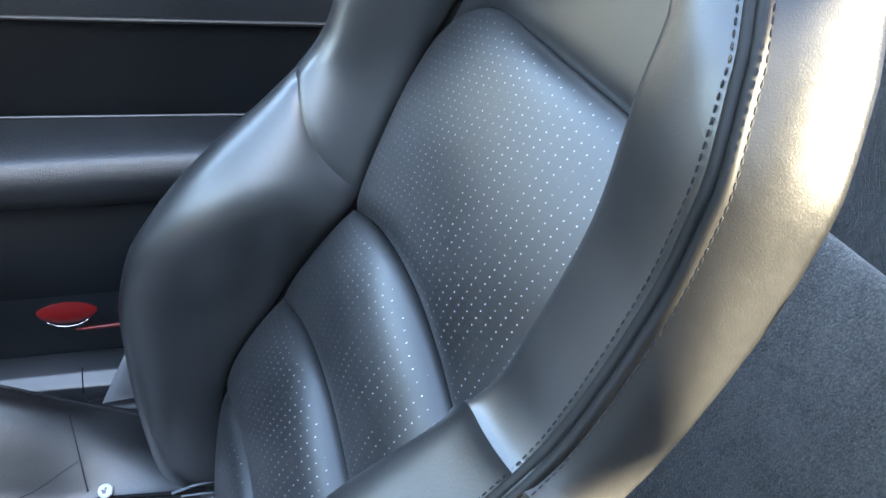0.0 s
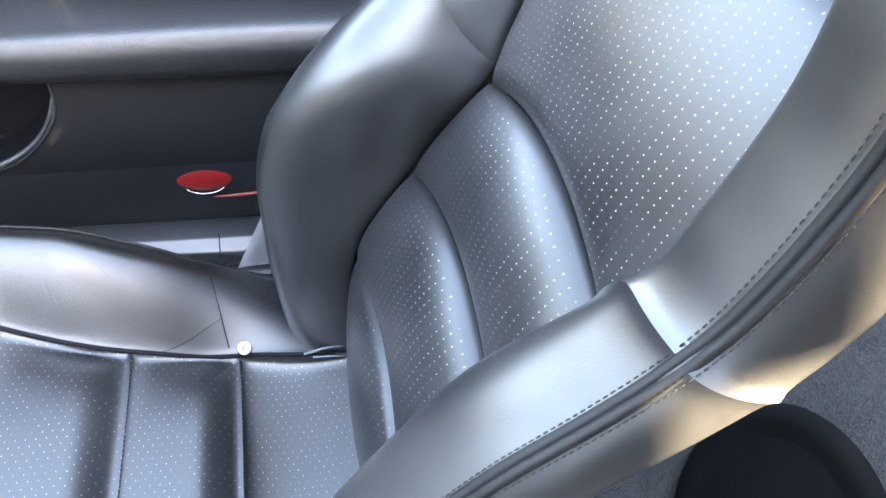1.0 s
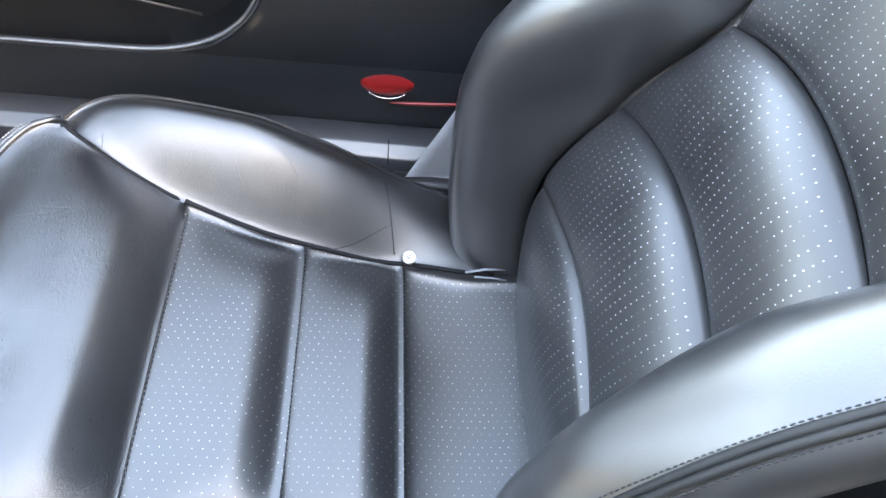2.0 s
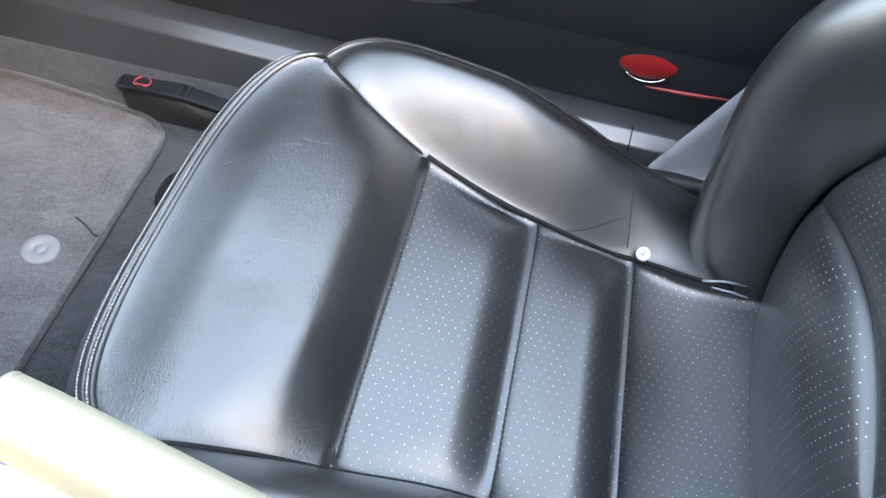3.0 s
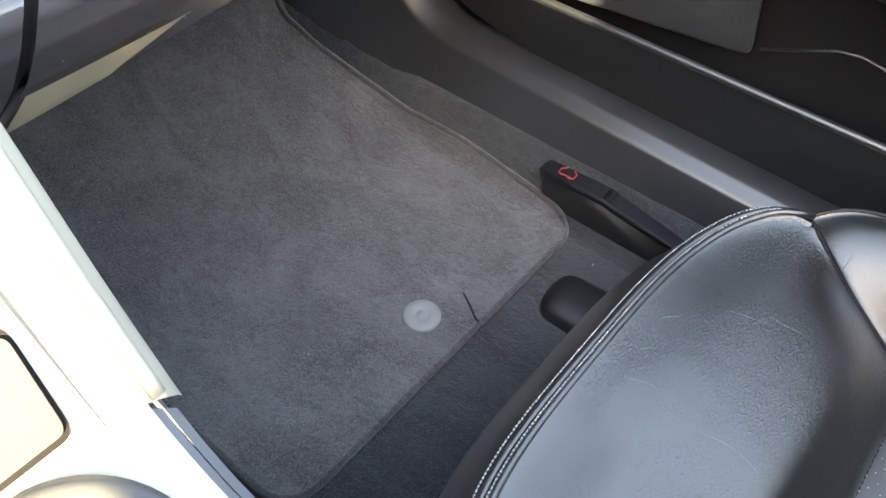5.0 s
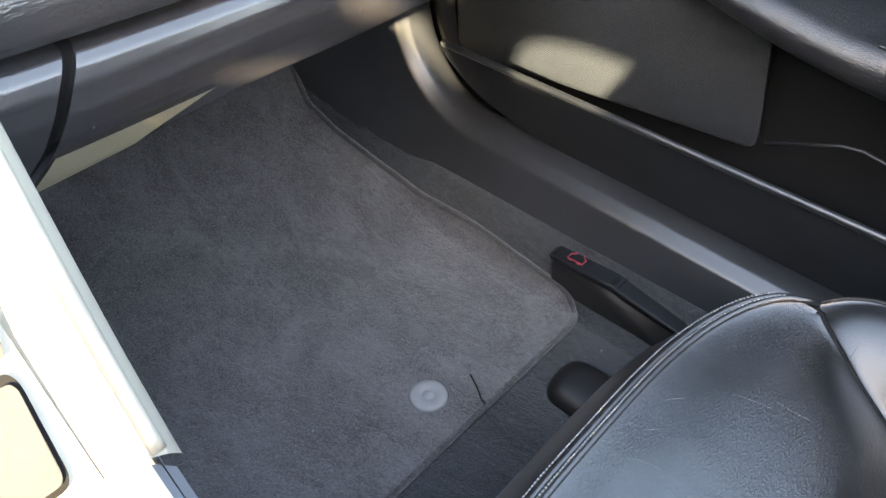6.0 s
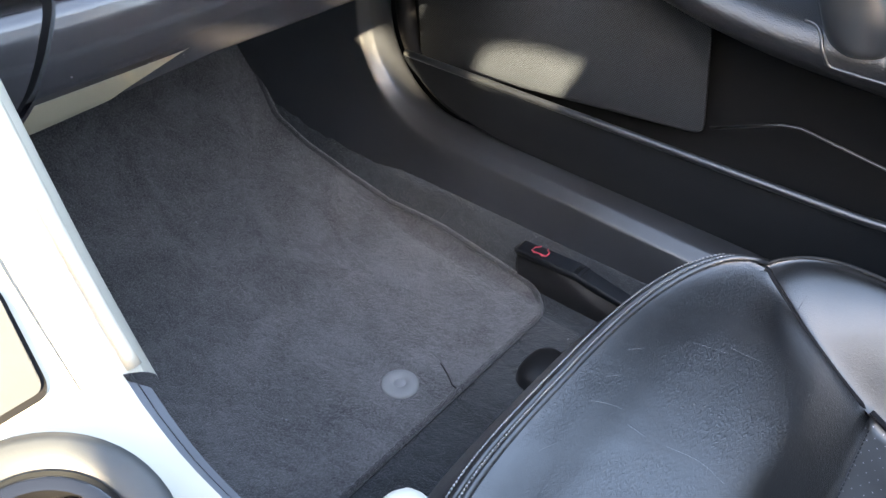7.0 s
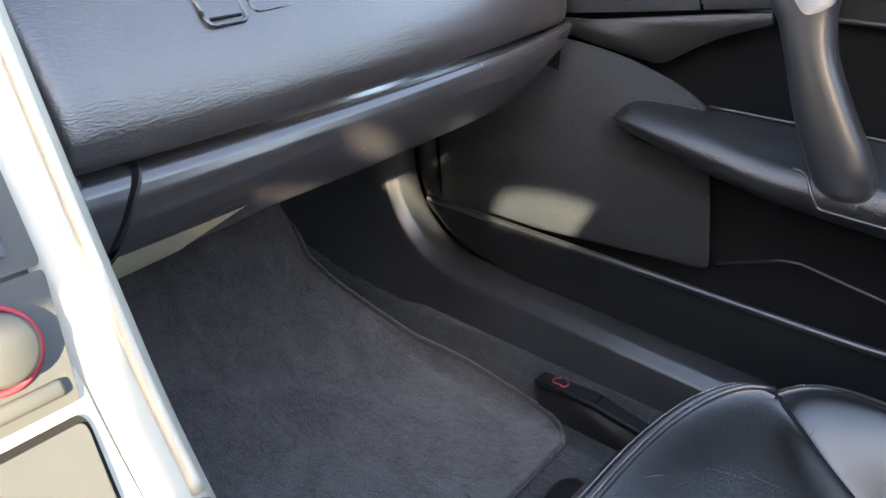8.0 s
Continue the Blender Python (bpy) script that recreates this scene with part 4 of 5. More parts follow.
# ---- sill trim: straight along the door, then sweeping up the front pillar ----
def sill_path(t):
    """A place (y, z) on the inner edge of the trim and its upward normal; t is metres from the rear."""
    straight, r, turn = 1.41, 0.145, radians(86)
    if t <= straight:
        return 0.28 + t, 0.090 + 0.030 * t, 0.0, 1.0
    ang = min((t - straight) / r, turn)
    extra = max(0.0, t - straight - r * turn)
    return (0.28 + straight + r * math.sin(ang) + extra * math.cos(turn), 0.132 + r * (1 - math.cos(ang)) + extra * math.sin(turn), -math.sin(ang), math.cos(ang))


# section: kick panel, bevelled inner edge, shallow crown out to the door gap
SILL = [(0.975, -0.52), (0.990, -0.30), (1.004, -0.17), (1.015, -0.09), (1.022, -0.052), (1.029, -0.020), (1.0345, -0.0035), (1.0357, -0.0012), (1.0374, 0.0004), (1.0400, 0.0022), (1.0450, 0.0057), (1.0490, 0.0086),
        (1.0504, 0.0095), (1.0522, 0.0102), (1.056, 0.0113), (1.063, 0.0130), (1.072, 0.0140), (1.082, 0.0138), (1.088, 0.0125), (1.0915, 0.0090), (1.093, 0.002), (1.094, -0.03)]


def sill(a, b):
    """a along the trim, b across its section."""
    k = b * (len(SILL) - 1)
    i = min(int(k), len(SILL) - 2)
    f = k - i
    x = SILL[i][0] * (1 - f) + SILL[i + 1][0] * f
    h = SILL[i][1] * (1 - f) + SILL[i + 1][1] * f
    y, z, ny, nz = sill_path(a * 1.95)
    y, z = y + ny * h, z + nz * h
    return Vector((x - KICK_IN(y) * ease((-h - 0.03) / 0.09), y, z))


sill_ob = part("sill_trim", sheet(sill, 150, len(SILL) - 1), M_SILL)
tagged(sill_ob, "charcoal plastic door sill trim curving up the pillar", "sill trim", kind="structure")
bm = bmesh.new()
tube(bm, [sill((0.893 - 0.28) / 1.95, b) + Vector((-0.0004, 0, 0.0004)) for b in [0.27 + 0.40 * q / 14 for q in range(15)]], 0.0008, 5)
part("joint", bm, M_SEAM, sill_ob)
bm = bmesh.new()
seal = [sill_path(0.3 + 1.75 * q / 90) for q in range(91)]
tube(bm, [Vector((1.108, y + ny * 0.020, z + nz * 0.020)) for y, z, ny, nz in seal], 0.014, 12)
tagged(part("door_seal", bm, M_SEAM), "black rubber door seal along the sill and pillar", "seal", kind="structure")
# ---- passenger door ----
door = thing("door_1", (1.12, 1.10, 0.13), "black car door panel with cloth speaker cover and map pocket", "door", kind="structure")


# the lower edge of the panel, rising round the front pillar's seal
door_foot = pchip((0.30, 1.45, 1.55, 1.62, 1.68, 1.72, 1.755, 1.786), (0.112, 0.114, 0.132, 0.146, 0.160, 0.176, 0.199, 0.2275))


def lower_door(a, b):
    y = 0.35 + 1.428 * (1 - (1 - a) ** 1.5)
    z = door_foot(y) + (0.228 - door_foot(y)) * b
    k = (z - 0.112) / 0.116
    return Vector((1.088 - 0.026 * k - 0.004 * math.sin(k * 3.1), y, z))


part("lower_panel", sheet(lower_door, 110, 14), M_DOOR, door)
part("upper_panel", sheet(lambda a, b: (1.120 + 0.03 * math.sin(b * 3.14), 0.30 + 1.80 * a, 0.10 + 0.44 * b), 60, 32), M_DOOR_DARK, door)
part("shoulder_panel", sheet(lambda a, b: (1.115 - 0.03 * b + 0.02 * b * b, 0.30 + 1.60 * a, 0.535 + 0.100 * b), 60, 12), M_DOOR_VINYL, door)
bm = bmesh.new()
tube(bm, [(1.112, 0.30 + 1.6 * q / 60, 0.534 - 0.010 * max(0, (q / 60 - 0.72) / 0.28)) for q in range(61)], 0.003, 6)
part("belt_seam", bm, M_BLACK, door)
# pocket lip
bm = bmesh.new()
lip = [Vector((1.062, 1.774 - (1.774 - 1.135) * q / 50, 0.229)) for q in range(51)]
lip += [Vector((1.063 + 0.030 * b * b, 1.115 - 0.070 * math.sin(min(1.0, b * 1.4) * math.pi / 2), 0.229 + 0.118 * b)) for b in [q / 14 for q in range(1, 12)]]
for _ in range(14):
    lip = [lip[0]] + [(lip[i - 1] + lip[i] * 2 + lip[i + 1]) / 4 for i in range(1, len(lip) - 1)] + [lip[-1]]
tube(bm, lip, lambda q: 0.0046 if q < 0.8 else 0.0046 - 0.0026 * (q - 0.8) / 0.2, 10)
part("pocket_lip", bm, M_SMOOTH, door)
bm = bmesh.new()
add_grid(bm, [[Vector((1.066, y, 0.227)), Vector((1.072, y, 0.205)), Vector((1.085, y, 0.190)), Vector((1.118, y, 0.188))] for y in [1.03 + 0.72 * q / 30 for q in range(31)]])
part("pocket_ledge", bm, M_DOOR, door)
def pocket_edge(b):
    """The rounded rear end of the map pocket: y at height share b."""
    return 1.115 - 0.070 * math.sin(min(1.0, b * 1.4) * math.pi / 2) + 0.10 * max(0.0, b - 0.72) ** 2 + 0.035 * math.exp(-max(0.0, b) / 0.05)


def infill(a, b):
    y0 = pocket_edge(b)
    return Vector((1.063 + 0.030 * b * b, 0.32 + (y0 - 0.32) * a, 0.229 + 0.118 * b))


part("rear_infill", sheet(lambda a, b: infill(a, -0.07 + 1.07 * b), 40, 20), M_DOOR_DARK, door)
part("pocket_end", sheet(lambda a, b: infill(1.0, b) + Vector((0.055 * a, 0.012 * a, 0)), 6, 20), M_DOOR_DARK, door)
bm = bmesh.new()
tube(bm, [infill(1.0, q / 24) for q in range(25)], 0.0022, 8)
part("pocket_rim", bm, M_DOOR, door)
bm = bmesh.new()
tube(bm, [(1.112, 1.37, 0.243), (1.112, 1.30, 0.272), (1.112, 1.28, 0.275), (1.110, 1.19, 0.262), (1.106, 1.12, 0.252)], 0.0016, 6)
part("pocket_rib", bm, M_SILL, door)
# speaker cover
spk = [(1.782, 0.200), (1.374, 0.236), (1.392, 0.345), (1.411, 0.428), (1.448, 0.447), (1.521, 0.468), (1.60, 0.476), (1.80, 0.45)]
poly = round_poly([Vector((1.108, y, z)) for y, z in spk], [0.01, 0.012, 0.2, 0.008, 0.05, 0.06, 0.05, 0.01], 6)
bm = slab(poly, (-0.004, 0, 0), 0.0015)
part("speaker_cover", bm, M_SPK, door, "woven grey speaker cloth")
# vinyl wedge and small cloth panel above the speaker
bm = slab(round_poly([Vector((1.112, y, z)) for y, z in ((1.62, 0.484), (1.62, 0.497), (1.561, 0.501), (1.361, 0.535), (1.358, 0.522), (1.401, 0.507), (1.441, 0.484), (1.470, 0.464), (1.521, 0.470))], [0.0, 0.0, 0.0, 0.0, 0.0, 0.03, 0.03, 0.01, 0.05], 5), (-0.008, 0, 0), 0.002)
part("vinyl_wedge", bm, M_DOOR_VINYL, door, "grained black vinyl panel")
bm = slab([Vector((1.112, y, z)) for y, z in ((1.62, 0.500), (1.62, 0.545), (1.440, 0.545), (1.436, 0.527))], (-0.006, 0, 0), 0.001)
part("tweeter_cover", bm, M_SPK, door, "small woven cloth panel")
bm = slab([Vector((1.112, y, z)) for y, z in ((1.432, 0.528), (1.436, 0.547), (1.31, 0.551), (1.31, 0.545))], (-0.006, 0, 0), 0.001)
part("trim_panel", bm, M_SILL, door)
# armrest
ARM_TOP = pchip((0.30, 0.75, 1.10, 1.30, 1.42, 1.49, 1.512), (0.420, 0.426, 0.427, 0.426, 0.425, 0.420, 0.409))
ARM_CREST = pchip((0.30, 0.75, 1.10, 1.30, 1.42, 1.485, 1.512), (0.414, 0.418, 0.410, 0.406, 0.418, 0.420, 0.406))
ARM_BOT = pchip((0.30, 0.75, 1.10, 1.24, 1.385, 1.45, 1.49, 1.512), (0.340, 0.345, 0.345, 0.350, 0.366, 0.380, 0.387, 0.397))
ARM_IN = pchip((0.30, 0.75, 1.10, 1.30, 1.42, 1.48, 1.512), (1.030, 1.035, 1.034, 1.036, 1.046, 1.058, 1.080))


def armrest(a, b):
    """The padded rest: flat top sloping to a rounded inner edge, then under to the door."""
    y = 0.30 + (1.512 - 0.30) * (1 - (1 - a) ** 1.6)
    top, crest, bot, xin = ARM_TOP(y), ARM_CREST(y), ARM_BOT(y), ARM_IN(y)
    xs = pchip((0, 0.30, 0.42, 0.52, 0.62, 0.80, 1.0), (1.118, xin + 0.026, xin + 0.009, xin, xin + 0.003, xin + 0.030, 1.122))
    zs = pchip((0, 0.30, 0.42, 0.52, 0.62, 0.80, 1.0), (top, crest, crest - 0.006, crest - 0.4 * (crest - bot), crest - 0.65 * (crest - bot), bot + 0.002, bot))
    return Vector((xs(b), y, zs(b)))


part("armrest", sheet(armrest, 90, 40), M_ARM, door)
bm = bmesh.new()
tube(bm, [(1.113, 0.32 + 1.09 * q / 50, ARM_TOP(0.32 + 1.09 * q / 50) + 0.001) for q in range(51)], 0.0018, 8)
part("armrest_edge", bm, M_SILL, door)
# pull handle
GRIP_Y = pchip((0.386, 0.40, 0.42, 0.465, 0.515, 0.56, 0.64), (1.236, 1.245, 1.2545, 1.2785, 1.301, 1.316, 1.340))
GRIP_W = pchip((0.386, 0.390, 0.40, 0.42, 0.465, 0.515, 0.545, 0.56, 0.64), (0.012, 0.019, 0.0255, 0.0275, 0.0250, 0.0215, 0.0240, 0.0285, 0.034))
GRIP_X = pchip((0.386, 0.42, 0.50, 0.56, 0.64), (1.050, 1.043, 1.041, 1.044, 1.066))
bm = bmesh.new()
rings = []
for q in range(49):
    z = 0.386 + 0.254 * (q / 48) ** 1.15
    w = GRIP_W(z)
    ring = []
    for k in range(28):
        c, n = math.cos(2 * math.pi * k / 28), math.sin(2 * math.pi * k / 28)
        ring.append(Vector((GRIP_X(z) - min(w, 0.020) * math.copysign(abs(c) ** 0.75, c), GRIP_Y(z) + w * math.copysign(abs(n) ** 0.85, n), z + 0.45 * w * math.copysign(abs(n) ** 0.85, n) * -0.5)))
    rings.append(ring)
rows = add_grid(bm, rings, closed_v=True)
bm.faces.new(rows[0])
bm.faces.new(rows[-1])
handle = part("pull_handle", bm, M_SMOOTH, door, "smooth black grab handle")
tilt = Matrix.Translation((1.0255, 1.305, 0.552)) @ Euler((0, radians(-8), 0)).to_matrix().to_4x4()
plate = round_poly([tilt @ Vector((0, y, z)) for y, z in ((0.016, 0.012), (0.004, -0.003), (-0.012, 0.004), (-0.021, 0.014), (-0.016, 0.052), (0.026, 0.052))], [0.004, 0.006, 0.006, 0.006, 0.008, 0.008], 5)
cap = part("cap", slab(plate, (-0.004, 0, 0), 0.001), M_CAP, handle, "silver oval cap")
# escutcheon where the grip meets the rest
bm = bmesh.new()
tube(bm, [armrest(1 - (1 - (y - 0.30) / 1.212) ** 0.625, 0.60 - 0.22 * math.sin(min(1.0, max(0.0, (y - 1.262) / 0.03)) * math.pi / 2)) + Vector((-0.001, 0, 0)) for y in [1.200 + 0.095 * q / 24 for q in range(25)]], 0.0016, 8)
part("grip_rim", bm, M_SILL, door, "raised rim round the foot of the handle")
# red reflector and its lower strip
bm = lathe([(0.0, 0.004), (0.6, 0.0035), (0.92, 0.0015), (1.0, -0.002)], Matrix.Translation((1.066, 0.900, 0.204)) @ Euler((0, radians(-90), 0)).to_matrix().to_4x4() @ Matrix.Diagonal((0.0205, 0.035, 1, 1)), 36)
refl = part("reflector", bm, M_RED, door, "oval red reflector lens")
bm = bmesh.new()
tube(bm, [(1.0605, 0.900 + 0.027 * math.cos(t), 0.204 + 0.0200 * math.sin(t)) for t in [math.pi * (1.2 + 0.6 * q / 16) for q in range(17)]], 0.0008, 6)
part("chrome_rim", bm, M_CHROME, refl, "bright lower rim")
bm = bmesh.new()
tube(bm, [(1.070, 0.895 - 0.10 * q / 10, 0.1705 + 0.006 * (q / 10) ** 2) for q in range(11)], lambda q: 0.0006 + 0.0022 * math.sin(math.pi * q) ** 0.6, 8)
part("red_strip", bm, M_RED, door, "thin red reflector strip")

# ---- dashboard ----
dash = thing("dashboard", (0.80, 1.70, 0.40), "dark grained dashboard with a glovebox lid", "dashboard", kind="structure")
FACE = [(1.575, 0.485), (1.5705, 0.495), (1.570, 0.508), (1.574, 0.524), (1.584, 0.545), (1.600, 0.568), (1.622, 0.592), (1.652, 0.615), (1.70, 0.635), (1.80, 0.66), (1.95, 0.675), (2.25, 0.68)]

FACE_Y = pchip(range(len(FACE)), [p[0] for p in FACE])
FACE_Z = pchip(range(len(FACE)), [p[1] for p in FACE])


def lid(a, b):
    x = 0.488 + (1.085 - 0.488) * a
    y, z = FACE_Y(b * (len(FACE) - 1)), FACE_Z(b * (len(FACE) - 1))
    s = 2 * a - 1
    return Vector((x, y + 0.012 * s * s, z + 0.010 * a))


bm, _ = padded(lid, 60, 64, 0.004, 0.004, 0.004, open_sides=('b1',))
part("glovebox_lid", bm, M_DASH, dash, "grained black vinyl lid")


def lower(a, b):
    x0 = 0.541 - 0.050 * min(1.0, b / 0.78) ** 2
    x = x0 + (1.085 - x0) * a
    prof = [(1.592, 0.4815), (1.580, 0.4815), (1.5725, 0.4795), (1.5675, 0.474), (1.5650, 0.465), (1.5655, 0.450), (1.570, 0.432), (1.576, 0.417), (1.583, 0.402), (1.592, 0.397), (1.64, 0.398)]
    k = b * (len(prof) - 1)
    i = min(int(k), len(prof) - 2)
    f = k - i
    y, z = prof[i][0] * (1 - f) + prof[i + 1][0] * f, prof[i][1] * (1 - f) + prof[i + 1][1] * f
    s = 2 * a - 1
    lift = 0.018 * min(1.0, max(0.0, a) / 0.25) * b * b + 0.045 * max(0.0, (a - 0.72) / 0.28) ** 2 * b
    return Vector((x, y + 0.012 * s * s, z + 0.010 * a + lift))


part("lower_panel", sheet(lower, 60, 40), M_DASH_PLAIN, dash, "smooth lower dash roll")


# warm light on the roll's lower edge, put in as a tan sheet
def lit_lip(a, b):
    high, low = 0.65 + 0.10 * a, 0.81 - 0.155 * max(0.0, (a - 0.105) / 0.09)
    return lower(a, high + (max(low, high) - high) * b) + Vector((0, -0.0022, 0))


part("lip", sheet(lambda a, b: lit_lip(0.002 + 0.19 * a, b), 24, 6), M_LIP_LIGHT, dash, "tan sheet for the warm light on the lower edge")
part("side_cheek", sheet(lambda a, b: lower(-0.075 + 0.061 * a, b), 8, 40), M_DASH_PLAIN, dash)
bm = bmesh.new()
add_grid(bm, [[lower(-0.02, b) + Vector((0, 0.008, 0)), lower(0.004, b) + Vector((0, 0.008, 0))] for b in [q / 30 for q in range(31)]])
part("gap", bm, M_SEAM, dash)
bm = bmesh.new()
tube(bm, [Vector((0.637, 1.598, 0.4235)).lerp(Vector((0.694, 1.600, 0.431)), q / 10) for q in range(11)], lambda q: 0.0008 + 0.0030 * math.sin(math.pi * min(1.0, q * 1.1 + 0.05)) ** 0.7 if q < 0.9 else 0.0012, 8, flat=0.5)
part("clip", bm, M_GREY_TRIM, dash, "pale metal clip under the dash")
part("under_panel", sheet(lambda a, b: (0.50 + 0.57 * a, 1.63 + 0.55 * b, 0.404 + 0.02 * a + 0.02 * b), 10, 8), M_DASH_PLAIN, dash)
part("end_cap", sheet(lambda a, b: (1.088 + 0.012 * a, 1.590 + 0.03 * a, 0.44 + 0.26 * b), 3, 12), M_BLACK, dash)
# badge: two outlined shapes
badge = part("badge", rounded_box((0.001, 0.001, 0.001), (0.65, 1.62, 0.56), 0), M_BLACK, dash)
bm = bmesh.new()
for x0, x1, z0 in ((0.611, 0.646, 0.562), (0.653, 0.692, 0.566)):
    pts = round_poly([Vector((x, 0, z)) for x, z in ((x0, z0), (x1, z0), (x1, z0 + 0.021), (x0, z0 + 0.021))], 0.006, 4)
    pts = [Vector((p.x, 1.5975 + (p.z - 0.568) * 0.95, p.z + 0.002)) for p in pts]
    tube(bm, pts + [pts[0]], 0.0017, 6)
part("badge_outline", bm, M_DASH, badge)
bm = bmesh.new()
for x0, x1, z0 in ((0.615, 0.642, 0.5655), (0.657, 0.688, 0.5695)):
    tube(bm, [Vector((x0 + (x1 - x0) * q / 6, 1.5985 + (z0 - 0.568) * 0.95, z0 + 0.002)) for q in range(7)], 0.0013, 6)
part("badge_slot", bm, M_SEAM, badge, "dark slots in the badge")

# ---- centre console ----
console = thing("center_console", (0.36, 1.30, 0.0), "champagne silver and black centre console", "console")
EDGE_YZ = [(0.60, 0.285), (1.10, 0.285), (1.30, 0.290), (1.385, 0.300), (1.42, 0.318), (1.445, 0.345), (1.480, 0.392), (1.517, 0.458), (1.56, 0.54), (1.62, 0.66)]
EZ = pchip([p[0] for p in EDGE_YZ], [p[1] for p in EDGE_YZ])


def frame_x(y):
    return 0.462 + 0.012 * (y - 1.435) / 0.185


part("right_frame", sheet(lambda a, b: (frame_x(1.435 + 0.185 * a) - 0.037 * b, 1.435 + 0.185 * a + 0.004 * b, EZ(1.435 + 0.185 * a) + 0.007 * math.sin(b * 3.14)), 40, 12), M_SILVER, console, "champagne silver frame")
bm = bmesh.new()
tube(bm, [(frame_x(y) - 0.0035, y, EZ(y) + 0.0025) for y in [1.437 + 0.183 * q / 40 for q in range(41)]], 0.0046, 12)
part("rim", bm, M_SILVER, console, "raised silver rim")
part("frame_side", sheet(lambda a, b: (frame_x(1.435 + 0.185 * a) + 0.008 * math.sin(b * 1.57), 1.435 + 0.185 * a + 0.003 * b, EZ(1.435 + 0.185 * a) - 0.014 * b), 40, 5), M_SILVER, console)
part("side_wall", sheet(lambda a, b: (0.458 + 0.044 * b, 0.60 + 1.60 * a, (EZ(min(1.62, 0.60 + 1.60 * a)) - 0.0095) * (1 - b)), 60, 8), M_CARPET, console)
part("edge_strip", sheet(lambda a, b: (0.452 + 0.005 * b, 0.60 + 0.836 * a, EZ(0.60 + 0.836 * a) - 0.001 - 0.006 * b), 60, 4), M_GREY_TRIM, console, "grey plastic edge strip")
part("lower_strip", sheet(lambda a, b: (0.4580 + 0.006 * b, 0.60 + 0.836 * a, EZ(0.60 + 0.836 * a) - 0.0085 - 0.008 * b), 60, 4), M_GREY_TRIM, console, "grey plastic edge strip")
part("top_deck", sheet(lambda a, b: (0.452 - 0.25 * b, 0.60 + 0.84 * a, EZ(0.60 + 0.84 * a) + 0.006 * math.sin(b * 3.14)), 60, 16), M_SILVER, console, "champagne silver deck")
part("slope", sheet(lambda a, b: (0.430 - 0.25 * b, 1.42 + 0.075 * a, EZ(1.42 + 0.075 * a) + 0.001), 20, 10), M_SILVER, console, "champagne silver deck")


def stack(x, y, lift=0.0):
    """A place on the sloping control panel, lifted off it."""
    n = Vector((0, -(EZ(y + 0.002) - EZ(y - 0.002)) / 0.004, 1)).normalized()
    return Vector((x, y, EZ(y))) + n * lift


def stack_plate(name, corners, radius, lift, mat, label="", parent=None):
    pts = round_poly([Vector((x, y, 0)) for x, y in corners], radius, 5)
    bm = bmesh.new()
    top = [bm.verts.new(stack(p.x, p.y, lift)) for p in pts]
    low = [bm.verts.new(stack(p.x, p.y, lift - 0.008)) for p in pts]
    bm.faces.new(top)
    for i in range(len(pts)):
        bm.faces.new((top[i], low[i], low[(i + 1) % len(pts)], top[(i + 1) % len(pts)]))
    return part(name, bm, mat, parent or console, label, smooth=False)


stack_plate("control_panel", [(0.4245, 1.4865), (0.436, 1.5225), (0.17, 1.5225), (0.17, 1.4865)], 0.003, 0.004, M_GREY_PANEL, "grey plastic control panel")
stack_plate("radio_panel", [(0.436, 1.5237), (0.439, 1.60), (0.17, 1.60), (0.17, 1.5237)], 0.003, 0.004, M_GREY_PANEL, "grey plastic radio panel")
stack_plate("slot", [(0.4215, 1.5285), (0.424, 1.545), (0.2, 1.545), (0.2, 1.5285)], 0.002, 0.006, M_GLOSS, "black glossy slot")
stack_plate("lid_seam", [(0.4185, 1.4450), (0.424, 1.4830), (0.2, 1.4830), (0.2, 1.4450)], 0.007, 0.0030, M_SEAM, "dark seam round the lid")
stack_plate("ashtray_lid", [(0.416, 1.4475), (0.4215, 1.4805), (0.2, 1.4805), (0.2, 1.4475)], 0.005, 0.005, M_GREY_PANEL, "grey plastic lid")


def on_stack(x, y, lift):
    n = Vector((0, -(EZ(y + 0.002) - EZ(y - 0.002)) / 0.004, 1)).normalized()
    return Matrix.Translation(stack(x, y, lift)) @ n.to_track_quat('Z', 'Y').to_matrix().to_4x4()


knob_m = on_stack(0.396, 1.5075, 0.004)
knob = part("dial", lathe([(0.0, 0.016), (0.017, 0.0155), (0.0195, 0.013), (0.0205, 0.0), (0.0205, -0.002)], knob_m, 40), M_GREY_PANEL, console, "grey rotary dial")
part("dial_ring", lathe([(0.0225, 0.000), (0.0245, 0.0022), (0.0225, 0.0030), (0.0205, 0.0022), (0.0225, 0.000)], knob_m, 40), M_RED_PRINT, knob, "red ring round the dial")
tab = part("slider_tab", rounded_box((0.050, 0.010, 0.007), (0, 0, 0), 0.003, 3, None), M_GREY_PANEL, console, "grey slider tab")
tab.matrix_basis = on_stack(0.394, 1.4922, 0.006)
tab.matrix_parent_inverse = Matrix.Translation(console.location).inverted()
ring_m = Matrix.Translation((0.370, 1.382, 0.3165)) @ Euler((radians(21), 0, 0)).to_matrix().to_4x4() @ Matrix.Diagonal((1.06, 1.12, 1.0, 1.0))
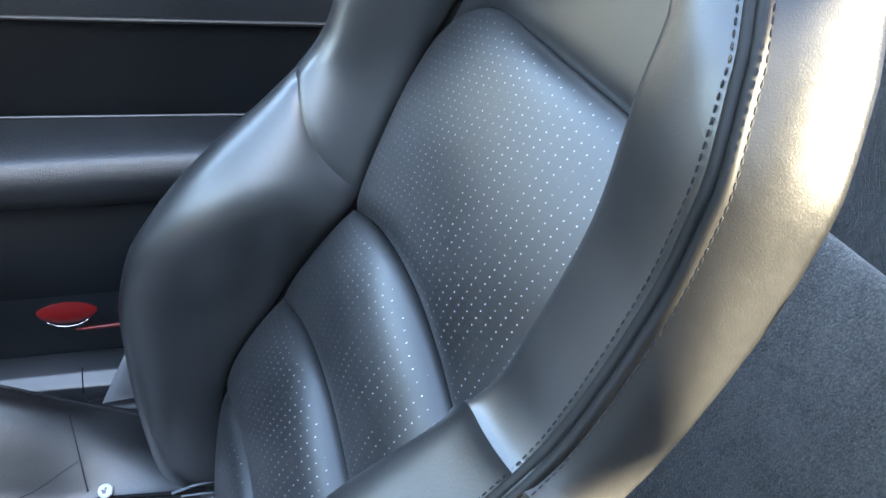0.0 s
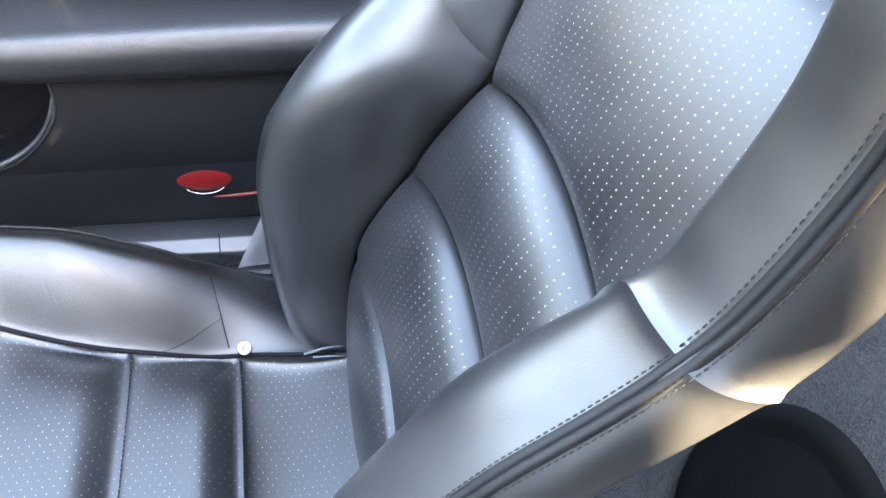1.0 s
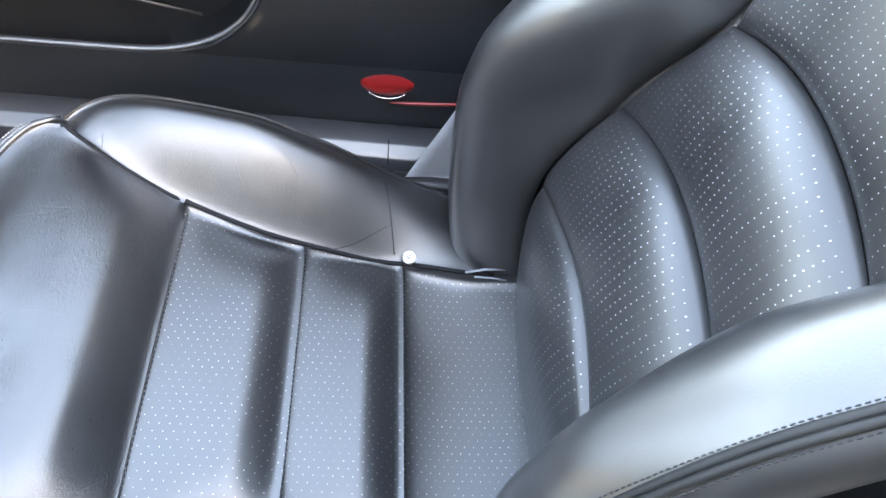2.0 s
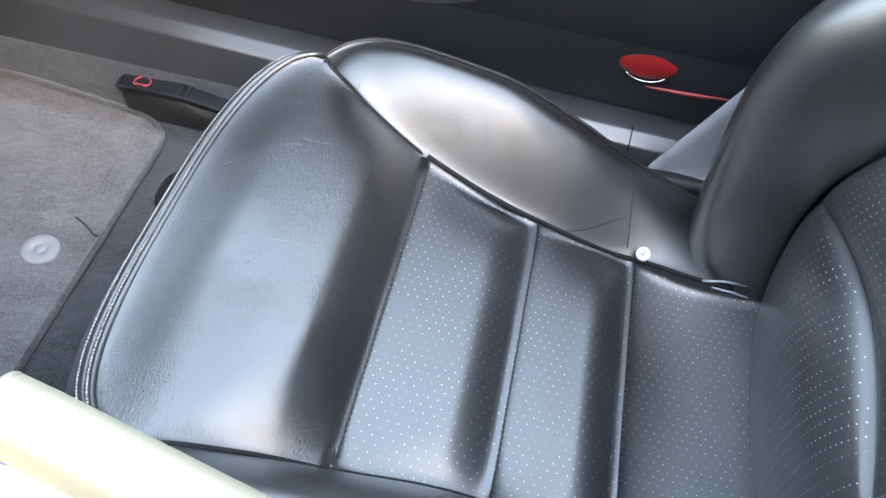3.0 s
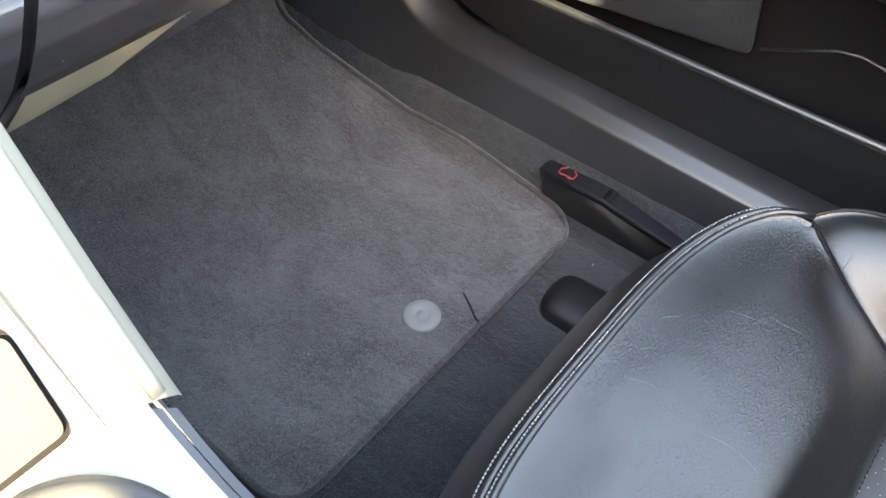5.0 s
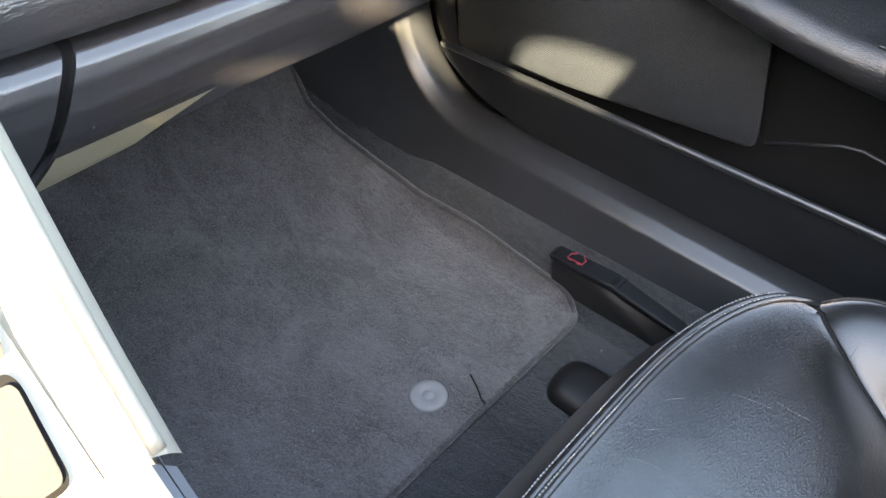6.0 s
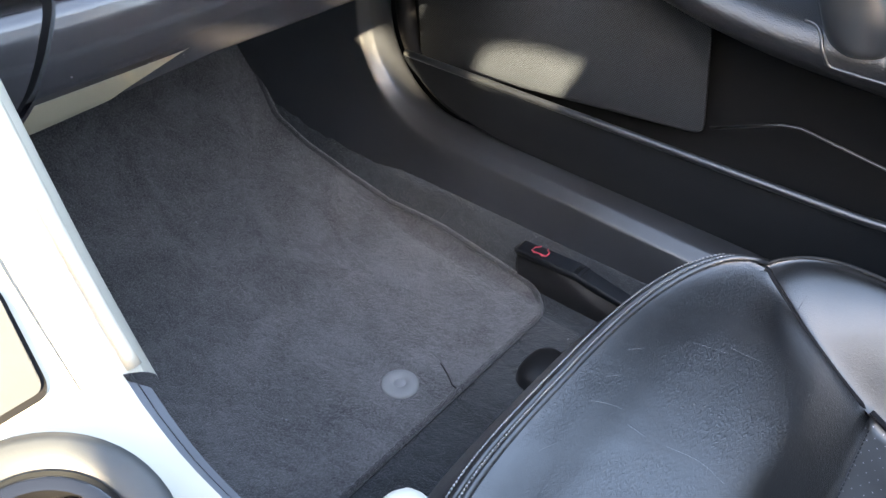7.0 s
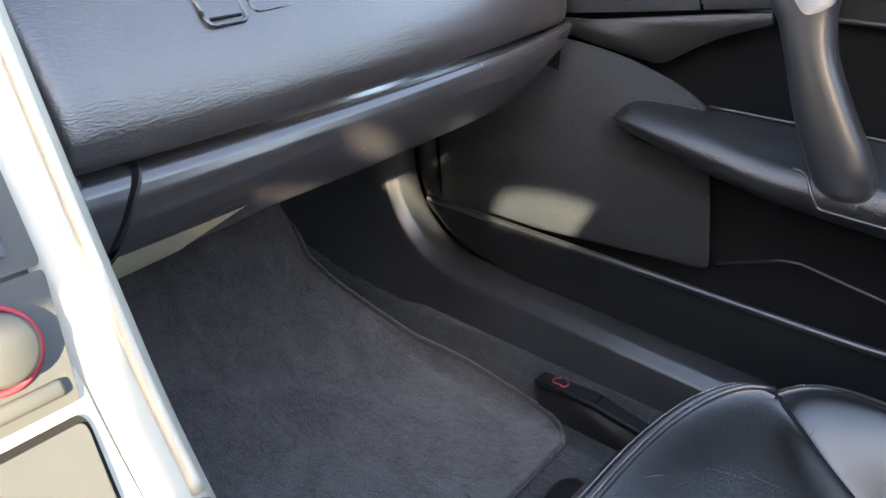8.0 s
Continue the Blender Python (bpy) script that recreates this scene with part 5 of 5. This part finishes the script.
cup = part("shifter_ring", lathe([(0.059, -0.004), (0.058, 0.004), (0.052, 0.0075), (0.042, 0.004), (0.036, -0.004), (0.034, -0.02)], ring_m, 48), M_GREY_PANEL, console, "smooth grey ring")
part("ring_bowl", lathe([(0.040, 0.004), (0.035, 0.007), (0.030, 0.003), (0.022, 0.006), (0.012, 0.016), (0.0, 0.018)], ring_m, 40), M_GLOSS, cup, "glossy black boot inside the ring")
part("left_wall", sheet(lambda a, b: (0.12 + 0.02 * b, 0.60 + 1.10 * a, (EZ(0.60 + 1.10 * a) - 0.010) * b), 40, 6), M_CARPET, console)

# ---- hand brake ----
brake = thing("hand_brake", (0.44, 1.10, 0.29), "cream hand brake lever with a white push button", "hand brake")
ax0, ax1 = Vector((0.4015, 1.0186, 0.3939)), Vector((0.4335, 1.2121, 0.4317))
d = (ax1 - ax0).normalized()
m_end = Matrix.Translation(ax1) @ d.to_track_quat('Z', 'Y').to_matrix().to_4x4()
m_grip = Matrix.Translation(ax0) @ d.to_track_quat('Z', 'Y').to_matrix().to_4x4()
long = (ax1 - ax0).length
part("grip", lathe([(0.0127, 0.0), (0.0152, 0.004), (0.0162, 0.03), (0.0170, 0.09), (0.0168, long - 0.02), (0.0162, long - 0.003), (0.0154, long)], m_grip, 36), M_BEIGE, brake, "cream plastic grip")
part("collar", lathe([(0.0116, -0.006), (0.0133, -0.001), (0.0141, 0.0010), (0.0154, 0.0016), (0.0162, 0.0002), (0.0160, -0.003)], m_end, 36), M_BEIGE, brake, "rounded rim round the button")
part("socket", lathe([(0.0, -0.0030), (0.0112, -0.0030), (0.0138, 0.0008)], m_end, 28), M_BLACK, brake, "dark socket behind the button")
part("button", lathe([(0.0, 0.0200), (0.0050, 0.0195), (0.0082, 0.0175), (0.0101, 0.0140), (0.0108, 0.0100), (0.0109, 0.006), (0.0109, -0.004)], m_end, 32), M_CREAM, brake, "off-white push button")
bm = bmesh.new()
tube(bm, [ax0 - d * 0.16 + Vector((0, 0, -0.03)), ax0 - d * 0.05, ax0], 0.010, 14)
part("lever", bm, M_BLACK, brake)
